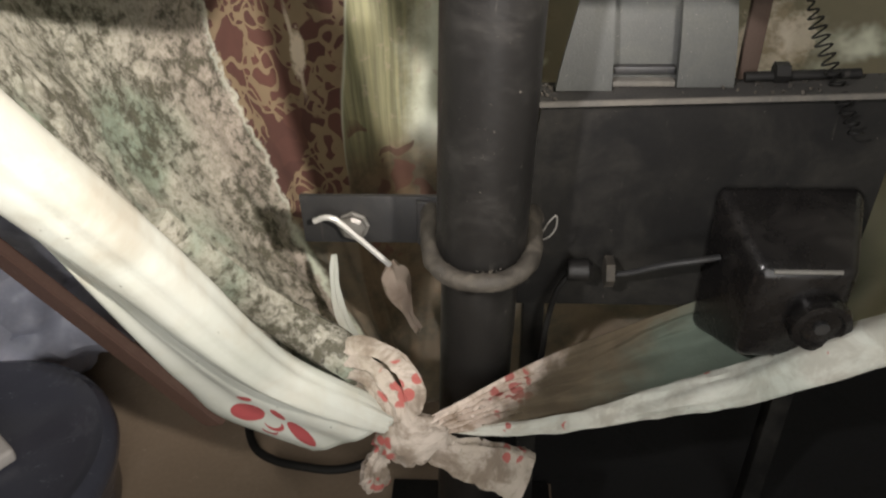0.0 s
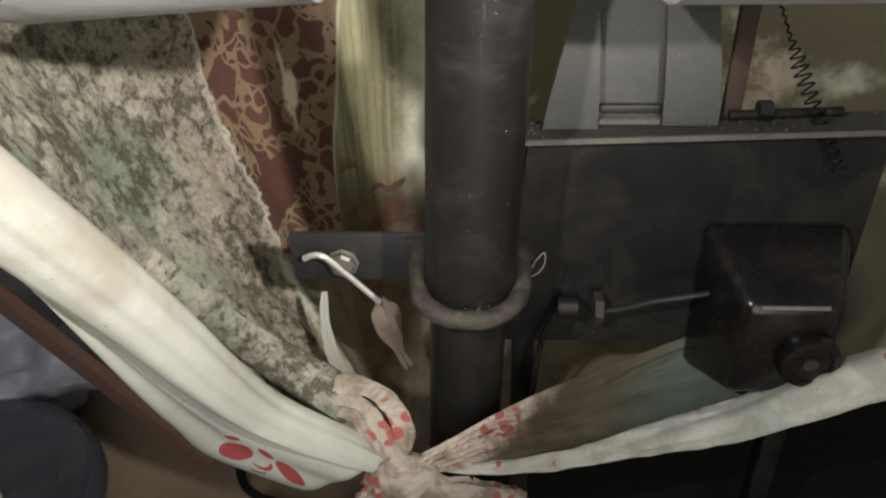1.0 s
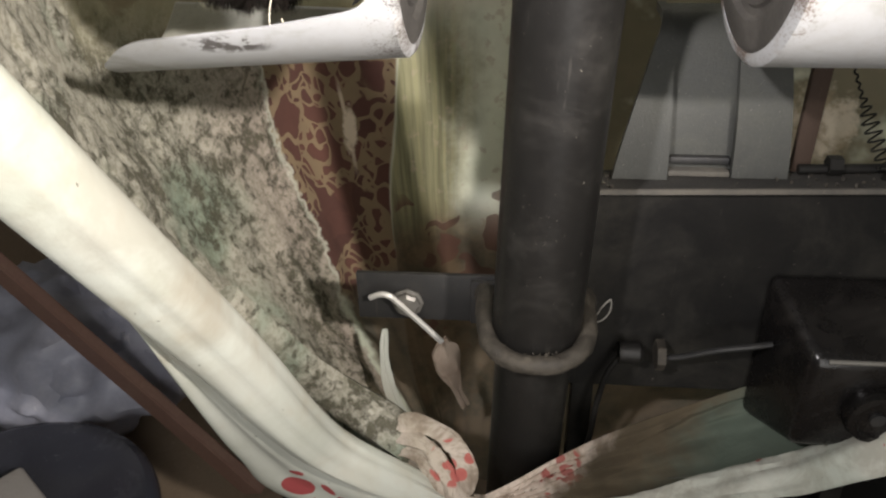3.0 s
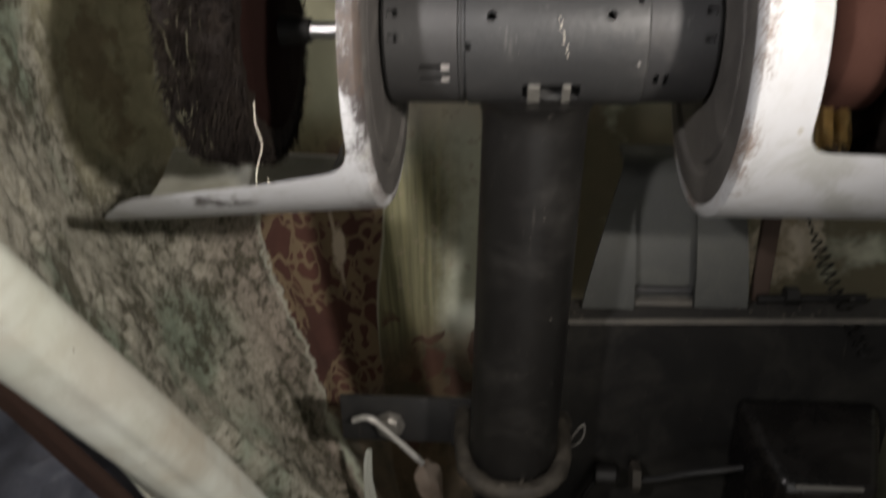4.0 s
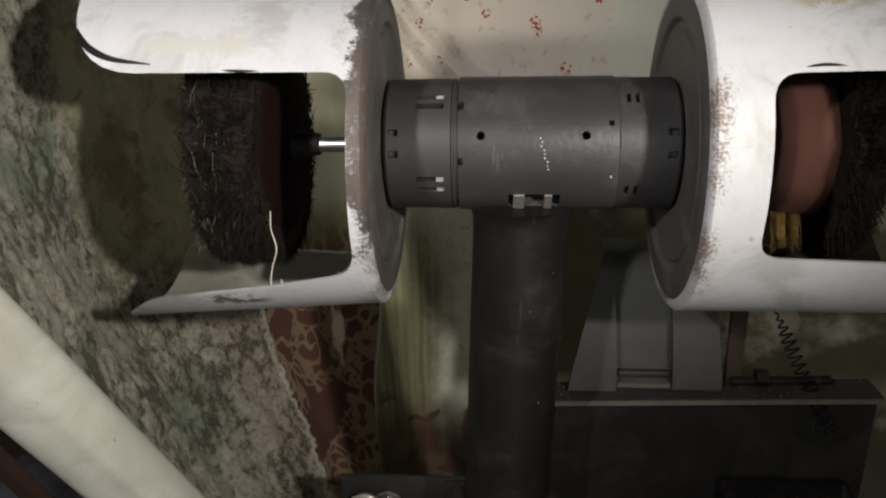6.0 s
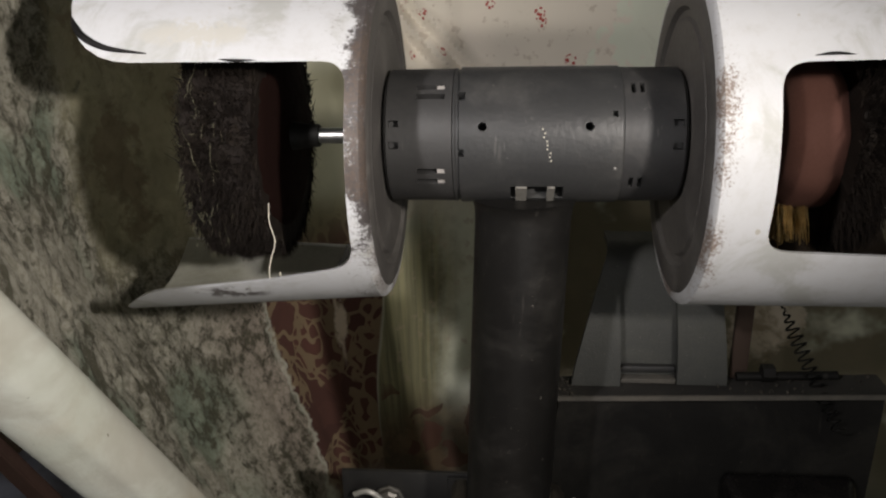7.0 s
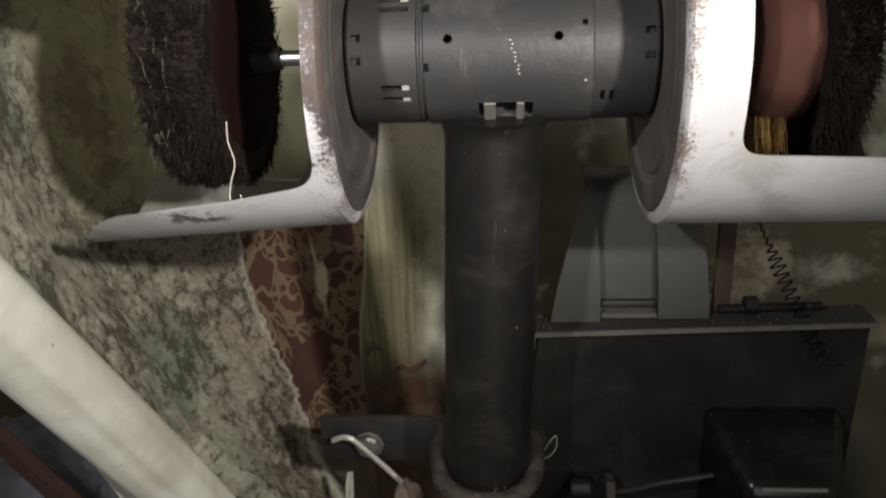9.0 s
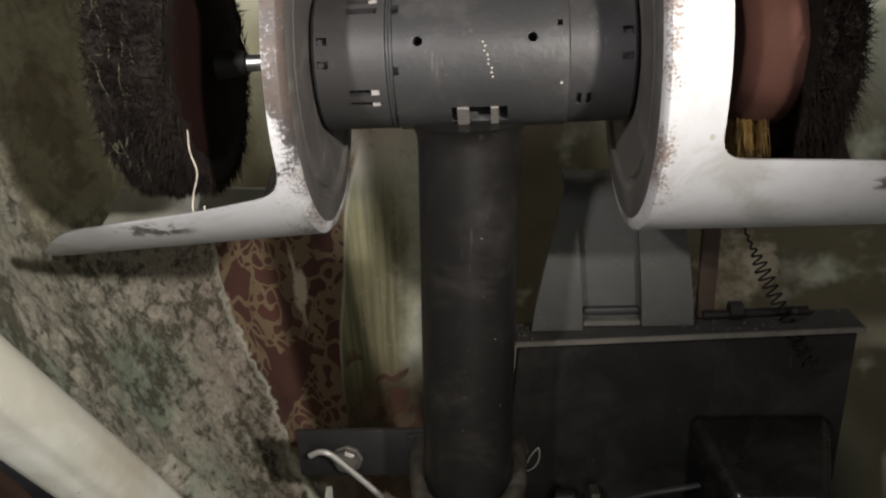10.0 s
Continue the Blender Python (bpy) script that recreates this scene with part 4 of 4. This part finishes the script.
solid("coiled_cord", tube(path, 0.0013, 6), BLACK, "thin black coiled cord hanging over the cabinet edge", "cord")

switch = thing("switch_box", "glossy black switch box mounted on the cabinet front", "switch")
bm = box((0.385, 0.80, 0.452), (0.566, 0.914, 0.684), 0)
for vert in bm.verts:
    if vert.co.y < 0.82:
        vert.co.x = 0.417 if vert.co.x < 0.47 else 0.530
        vert.co.z = 0.500 if vert.co.z < 0.56 else 0.637
bmesh.ops.bevel(bm, geom=list(bm.edges), offset=0.013, segments=5, profile=0.5, affect="EDGES")
part("cover", bm, PLASTIC, switch, "glossy moulded black cover")
# highlight on the cover's front edge, built as a pale strip
part("edge_highlight", tube(smooth_path([(0.434, 0.8035, 0.6330), (0.47, 0.8033, 0.6332), (0.512, 0.8035, 0.6330)], 6), 0.0030, 10), LUG, switch, "pale strip drawn as the highlight on the worn, glossy front edge")
knob = part("knob", lathe([(0.0, 0.0), (0.0, 0.036), (-0.014, 0.037), (-0.022, 0.034), (-0.023, 0.026), (-0.018, 0.023), (-0.018, 0.0)], (0.498, 0.802, 0.566), 48, axis="y"), PLASTIC, switch, "round black rotary knob")
part("spindle", lathe([(0.0, 0.0), (0.0, 0.009), (-0.022, 0.009), (-0.022, 0.0)], (0.498, 0.802, 0.566), 24, axis="y"), STRAP, knob)

gland = thing("cable_gland", "grey-brown cable gland on the cabinet front", "gland")
part("body", lathe([(-0.012, 0.0), (-0.012, 0.014), (0.014, 0.015), (0.02, 0.010), (0.02, 0.0)], (0.222, 0.895, 0.562), 20), POLE, gland)
part("nut", lathe([(0.0, 0.0), (0.0, 0.021), (0.011, 0.021), (0.011, 0.0)], (0.258, 0.895, 0.560), 6), CLAMP, gland, smooth=False)
path = smooth_path([(0.262, 0.893, 0.556), (0.29, 0.885, 0.566), (0.33, 0.876, 0.586), (0.37, 0.872, 0.597), (0.395, 0.875, 0.60)], 6)
solid("power_lead", tube(path, 0.0040, 8), STRAP, "short grey lead from the gland to the switch box", "cable")
path = smooth_path([(0.212, 0.893, 0.556), (0.196, 0.885, 0.53), (0.186, 0.88, 0.48), (0.183, 0.885, 0.42), (0.176, 0.90, 0.36), (0.165, 0.92, 0.315)], 6)
solid("power_lead", tube(path, 0.0042, 8), BLACK, "black lead hanging below the cable gland", "cable")

# ---- the dust sheet ----
K = Vector((0.0, 0.872, 0.285))       # the knot
COLUMNS = [  # middle and top of the sheet, round from the left front to the right front
    ((-0.205, 0.625, 0.745), (-0.27, 0.36, 1.22)),
    ((-0.330, 0.790, 0.770), (-0.40, 0.64, 1.38)),
    ((-0.400, 0.970, 0.770), (-0.475, 0.96, 1.48)),
    ((-0.335, 1.235, 0.680), (-0.43, 1.27, 1.50)),
    ((-0.250, 1.440, 0.640), (-0.33, 1.52, 1.52)),
    ((-0.060, 1.530, 0.660), (-0.05, 1.67, 1.52)),
    ((0.250, 1.520, 0.650), (0.35, 1.71, 1.52)),
    ((0.740, 1.450, 0.680), (0.86, 1.66, 1.50)),
    ((0.940, 1.150, 0.640), (1.12, 1.25, 1.42)),
    ((0.760, 0.900, 0.540), (1.05, 0.86, 1.10)),
    ((0.480, 0.79, 0.49), (0.92, 0.66, 0.78)),
]


def curve_at(points, x):
    i = max(0, min(len(points) - 2, int(x)))
    t = x - i
    p1, p2 = points[i], points[i + 1]
    p0 = points[i - 1] if i else 2 * p1 - p2
    p3 = points[i + 2] if i + 2 < len(points) else 2 * p2 - p1
    return 0.5 * (2 * p1 + (p2 - p0) * t + (2 * p0 - 5 * p1 + 4 * p2 - p3) * t * t + (3 * p1 - p0 - 3 * p2 + p3) * t ** 3)


MIDS, TOPS = [Vector(m) for m, _ in COLUMNS], [Vector(t) for _, t in COLUMNS]


def sheet_at(u, s):
    x = u * 10
    m, top = curve_at(MIDS, x), curve_at(TOPS, x)
    p = K * (2 * s * s - 3 * s + 1) + m * (4 * s - 4 * s * s) + top * (2 * s * s - s)
    out = (m - Vector((0.1, 0.95, m.z))).normalized()
    # gathers toward the knot, hanging folds at the back, slack between
    gather = 0.010 * math.sin(x * 13 + 2 * s) * max(0, 1 - 1.7 * s) * min(1, s * 8)
    back = math.exp(-((x - 4.75) / 0.45) ** 2) * 0.012 * math.sin(x * 19 + 3.5 * s) * min(1, s * 2)
    line = x - 4.6 - 5.5 * (0.89 - s)
    slant = sum(a * math.exp(-((line - o) / w0) ** 2) for o, w0, a in ((0.0, 0.05, 0.030), (0.17, 0.045, 0.024), (-0.2, 0.07, 0.020))) * max(0, min(1, (s - 0.68) * 9))
    slack = 0.018 * noise.noise(p * 4.5) + 0.005 * noise.noise(p * 19)
    lumps = (0.006 * noise.noise(p * 46) + 0.003 * noise.noise(p * 110)) * max(0, min(1, (3.4 - x) * 2)) * min(1, s * 4)
    return p + out * (gather + back + slack + lumps) - out * slant


sheet = thing("dust_sheet", "soiled printed cotton sheet hung round the machine and knotted below", "cloth")
bm = bmesh.new()
NU, NV = 360, 190
uvl = bm.loops.layers.uv.new("UVMap")
grid = [[bm.verts.new(sheet_at(i / NU, 0.02 + 0.98 * j / NV)) for j in range(NV + 1)] for i in range(NU + 1)]
for i in range(NU):
    for j in range(NV):
        f = bm.faces.new((grid[i][j], grid[i + 1][j], grid[i + 1][j + 1], grid[i][j + 1]))
        for loop, (a, b) in zip(f.loops, ((i, j), (i + 1, j), (i + 1, j + 1), (i, j + 1))):
            loop[uvl].uv = (a / NU, 0.02 + 0.98 * b / NV)
hung = part("hanging", bm, SHEET, sheet, "dust-caked cotton with a printed red petal border")
mod = hung.modifiers.new("thickness", "SOLIDIFY")
mod.thickness = 0.0015

# the rolled front edge, from the knot up past the left
roll_path = smooth_path([(-0.012, 0.862, 0.288), (-0.070, 0.824, 0.366), (-0.156, 0.727, 0.538), (-0.203, 0.607, 0.783), (-0.229, 0.477, 1.008), (-0.253, 0.362, 1.208)], 16)


def roll_wobble(t, q):
    """Folds that run along the roll, slackening upward."""
    return 0.0022 * math.sin(2 * q + 3 * t) + 0.0013 * math.sin(5 * q + 4 * t) + 0.0012 * math.sin(9 * q - 5 * t) * (1 - t) + 0.002 * noise.noise(Vector((2 * math.cos(q), 2 * math.sin(q), 6 * t)))


part("rolled_edge", tube(roll_path, lambda t: 0.010 + 0.020 * min(1, t * 1.9) ** 0.8, 40, None, roll_wobble), ROLL, sheet, "clean off-white rolled edge")
flap_up = smooth_path([(-0.262, 0.36, 1.20), (-0.238, 0.475, 1.0), (-0.210, 0.605, 0.775), (-0.165, 0.725, 0.53), (-0.115, 0.795, 0.42), (-0.035, 0.850, 0.30)], 14)
flap_low = smooth_path([(-0.262, 0.366, 1.16), (-0.234, 0.488, 0.945), (-0.246, 0.602, 0.750), (-0.262, 0.72, 0.521), (-0.250, 0.80, 0.364), (-0.135, 0.84, 0.260)], 14)
bm = bmesh.new()
rows = []
for i, (a, b) in enumerate(zip(flap_up, flap_low)):
    t = i / (len(flap_up) - 1)
    rows.append([bm.verts.new(a.lerp(b, k / 24) + Vector((-0.2, -1, 0.4)) * (0.010 * math.sin(math.pi * k / 24) * (1 - 0.4 * t) + 0.004 * math.sin(k * 0.55 + 4 * t) + 0.005 * noise.noise(Vector((i * 0.08, k * 0.12, 5))))) for k in range(25)])
for ra, rb in zip(rows, rows[1:]):
    for k in range(24):
        bm.faces.new((ra[k], ra[k + 1], rb[k + 1], rb[k]))
flap = part("hanging_flap", bm, ROLL, sheet, "off-white flap with large red petals at its corner")
flap.modifiers.new("thickness", "SOLIDIFY").thickness = 0.0015
inner_path = smooth_path([(-0.02, 0.885, 0.30), (-0.085, 0.875, 0.40), (-0.16, 0.81, 0.55), (-0.235, 0.71, 0.76)], 12)
part("inner_fold", tube(inner_path, lambda t: 0.006 + 0.020 * math.sin(math.pi * min(0.8, t * 0.9 + 0.1)), 20, None, roll_wobble, 0.7), SHEET, sheet, "mottled fold beside the roll")

# right-hand edge, knot and loose ends
hem_path = smooth_path([(0.0, 0.866, 0.288), (0.10, 0.85, 0.303), (0.23, 0.83, 0.346), (0.33, 0.815, 0.398), (0.436, 0.80, 0.455), (0.578, 0.77, 0.565), (0.74, 0.72, 0.67), (0.92, 0.66, 0.78)], 12)
part("right_edge", tube(hem_path, lambda t: 0.005 + 0.026 * min(1, t * 1.35) ** 1.2, 28, None, lambda t, q: min(1, 3 * t + 0.2) * 0.003 * math.sin(4 * q + 14 * t) + 0.003 * noise.noise(Vector((4 * math.cos(q), 4 * math.sin(q), 22 * t))), 0.8), HEM, sheet, "twisted edge with red printed sprigs")
fan_top = smooth_path([(0.01, 0.852, 0.312), (0.06, 0.852, 0.350), (0.12, 0.862, 0.388), (0.20, 0.880, 0.425), (0.30, 0.900, 0.462), (0.40, 0.915, 0.50), (0.52, 0.92, 0.55)], 12)
fan_low = smooth_path([(0.01, 0.850, 0.286), (0.07, 0.850, 0.296), (0.135, 0.848, 0.318), (0.23, 0.838, 0.350), (0.33, 0.825, 0.402), (0.436, 0.812, 0.460), (0.56, 0.79, 0.55)], 12)
bm = bmesh.new()
uvl = bm.loops.layers.uv.new("UVMap")
rows = []
NK = 44
for i, (a, b) in enumerate(zip(fan_top, fan_low)):
    t = i / (len(fan_top) - 1)
    row = []
    for k in range(NK + 1):
        f = k / NK
        crease = 0.042 * (0.3 - abs(noise.noise(Vector((t * 5.0, f * (7.5 - 4.5 * t) + 2.5 * t, 3.0))))) * (1 - 0.8 * t) + 0.007 * noise.noise(Vector((t * 14, f * 7, 0)))
        row.append(bm.verts.new(a.lerp(b, f) + Vector((0, -1, 0.4)) * (crease * min(1, 6 * f, 6 * (1 - f)) - 0.035 * t * math.sin(math.pi * f))))
    rows.append(row)
for i, (ra, rb) in enumerate(zip(rows, rows[1:])):
    for k in range(NK):
        f = bm.faces.new((ra[k], ra[k + 1], rb[k + 1], rb[k]))
        for loop, (p, q) in zip(f.loops, ((i, k), (i, k + 1), (i + 1, k + 1), (i + 1, k))):
            loop[uvl].uv = (p / (len(rows) - 1), q / NK)
fan = part("gathered_corner", bm, CORNER, sheet, "creased gathered corner, pink at the knot and soiled dark beyond")
fan.modifiers.new("thickness", "SOLIDIFY").thickness = 0.0015
fold = smooth_path([(-0.118, 0.985, 0.515), (-0.119, 0.968, 0.47), (-0.108, 0.945, 0.43), (-0.086, 0.918, 0.395), (-0.060, 0.893, 0.365)], 8)
part("pale_fold", tube(fold, lambda t: 0.003 + 0.013 * t ** 1.2, 16, None, roll_wobble, 0.5), ROLL, sheet, "pale fold catching the light")
def crumple(t, q):
    """Sharp creases that run along and across a gathered length of cloth."""
    p = Vector((1.6 * math.cos(q), 1.6 * math.sin(q), 3.5 * t))
    return 0.006 * (0.5 - 2.2 * abs(noise.noise(p * 1.3))) + 0.003 * (0.5 - 2 * abs(noise.noise(p * 3.1 + Vector((7, 3, 1))))) + 0.0022 * math.sin(6 * q + 5 * t)


FOLDS = (  # each a thickness and the (x, y, z) that it runs through, down into the knot
    (0.0105, ((-0.112, 0.872, 0.418), (-0.066, 0.866, 0.432), (-0.024, 0.858, 0.418), (0.001, 0.850, 0.376), (-0.001, 0.846, 0.338), (-0.018, 0.846, 0.302))),
    (0.0085, ((-0.098, 0.868, 0.405), (-0.056, 0.856, 0.409), (-0.033, 0.850, 0.384), (-0.016, 0.844, 0.348), (-0.020, 0.844, 0.304))),
    (0.0085, ((-0.092, 0.868, 0.384), (-0.056, 0.856, 0.380), (-0.033, 0.848, 0.352), (-0.030, 0.844, 0.302))),
    (0.0080, ((-0.078, 0.868, 0.368), (-0.052, 0.858, 0.344), (-0.040, 0.848, 0.298))),
)
for n_fold, (thick, pts) in enumerate(FOLDS):
    fold = tube(smooth_path(pts, 16), lambda t: thick * (0.8 + 0.35 * math.sin(math.pi * t) + 0.15 * math.sin(11 * t + n_fold)), 24, None, lambda t, q: 0.45 * crumple(t + 0.4 * n_fold, q), 0.7)
    part("knot_fold", fold, KNOT, sheet, "wrinkled fold round the knot")
bm = tube(smooth_path([(-0.045, 0.85, 0.27), (-0.018, 0.84, 0.288), (0.012, 0.838, 0.298), (0.04, 0.85, 0.298)], 8), lambda t: 0.012 + 0.018 * math.sin(math.pi * t), 40, None, crumple)
part("knot", bm, KNOT, sheet, "tight wrinkled knot")
bm = tube(smooth_path([(0.0, 0.842, 0.29), (0.05, 0.832, 0.272), (0.105, 0.825, 0.255), (0.15, 0.82, 0.238)], 8), lambda t: 0.012 + 0.026 * t, 40, None, crumple, 0.45)
part("loose_end", bm, KNOT, sheet, "pale loose end with red print")
bm = tube(smooth_path([(-0.03, 0.842, 0.285), (-0.05, 0.832, 0.25), (-0.055, 0.83, 0.21)], 8), lambda t: 0.013 + 0.008 * t, 32, None, crumple, 0.6)
part("loose_end", bm, KNOT, sheet, "short loose end with red print")

# the knot is tied in front of the column: draw its gathered cloth forward
FORWARD = Vector((0.11, -0.81, 0.925))
for ob in sheet.children:
    if ob.name.split(".")[0] in ("knot", "knot_fold", "loose_end", "gathered_corner", "right_edge", "rolled_edge", "hanging_flap", "inner_fold"):
        for vert in ob.data.vertices:
            near = max(0.0, 1 - (vert.co - K).length / 0.36)
            vert.co += FORWARD * (0.17 * near * near * (3 - 2 * near))

# ---- clutter on the floor to the left ----
def heap(centre, size, seed, rough=0.25):
    bm = bmesh.new()
    bmesh.ops.create_icosphere(bm, subdivisions=5, radius=1)
    for vert in bm.verts:
        n = vert.co.copy()
        d = 1 + rough * noise.noise(n * 1.6 + Vector((seed, 0, 0))) + 0.10 * noise.noise(n * 5 + Vector((0, seed, 0))) + 0.05 * abs(noise.noise(n * 11)) - 0.12 * (0.4 - abs(noise.noise(n * 3.2 + Vector((seed, 4, 1)))))
        co = Vector((n.x * size[0], n.y * size[1], n.z * size[2])) * d
        co.z = max(co.z, -centre[2])
        vert.co = Vector(centre) + co
    return bm


solid("tarpaulin", heap((-0.87, 1.30, 0.17), (0.26, 0.20, 0.19), 2.0), BAG, "crumpled blue-grey tarpaulin heaped on the floor", "tarpaulin")
foot, head = Vector((-0.42, 1.10, -0.02)), Vector((-1.00, 1.16, 0.68))
run = (head - foot).normalized()
plank = bmesh.new()
across = run.cross(Vector((0.55, 0.83, 0))).normalized()
frame_m = Matrix((run, across, run.cross(across))).transposed().to_4x4()
frame_m.translation = (foot + head) / 2 + Vector((0, 0, 0.035))
bmesh.ops.create_cube(plank, size=1, matrix=frame_m @ Matrix.Diagonal(((head - foot).length, 0.075, 0.022, 1)))
bmesh.ops.bevel(plank, geom=list(plank.edges), offset=0.003, segments=2, affect="EDGES")
solid("wooden_plank", plank, BROWN, "dark brown wooden plank leaning over the tarpaulin", "plank")
drum = thing("black_drum", "glossy black plastic drum with a domed lid on the floor", "drum")
part("body", lathe([(0.0, 0.0), (0.0, 0.215), (0.012, 0.225), (0.125, 0.236), (0.135, 0.236), (0.135, 0.0)], (-0.765, 0.87, 0.0), 96, axis="z"), SHINY, drum)
part("lid", lathe([(0.118, 0.236), (0.118, 0.247), (0.132, 0.251), (0.150, 0.250), (0.162, 0.243), (0.167, 0.232), (0.163, 0.222), (0.160, 0.205), (0.168, 0.15), (0.178, 0.07), (0.181, 0.0)], (-0.765, 0.87, 0.0), 96, axis="z"), SHINY, drum, "domed black lid with a rolled rim")
slab_m = Matrix.Rotation(radians(-38), 4, "Z") @ Matrix.Rotation(radians(5), 4, "Y")
solid("pale_block", box((-0.80, 0.84, 0.182), (-0.66, 0.92, 0.212), 0.008, 3, None, slab_m), PALE, "pale grey block lying on the black drum", "block")
solid("power_cable", tube(smooth_path([(-0.37, 1.13, 0.008), (-0.340, 1.055, 0.009), (-0.30, 1.02, 0.010), (-0.24, 1.003, 0.010), (-0.155, 1.0, 0.009), (-0.05, 1.05, 0.008)], 10), 0.008, 10), BLACK, "black cable lying in a loop on the floor", "cable")
# flat black sheet added for the darkness on the floor beyond the column
FLOOR_DARK = worn("unlit_floor_black", (0.006, 0.006, 0.006), (0.012, 0.011, 0.010), 0.8, 0.0, 0.4, 10)
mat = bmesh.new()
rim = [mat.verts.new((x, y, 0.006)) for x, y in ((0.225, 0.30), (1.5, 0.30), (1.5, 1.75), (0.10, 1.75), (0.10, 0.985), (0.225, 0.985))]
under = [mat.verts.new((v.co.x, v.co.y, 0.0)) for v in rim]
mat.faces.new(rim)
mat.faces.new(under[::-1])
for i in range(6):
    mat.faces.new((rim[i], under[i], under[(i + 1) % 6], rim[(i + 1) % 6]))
solid("floor_dark_sheet", mat, FLOOR_DARK, "black sheet on the floor standing in for the unlit dark beside the column", "mat")
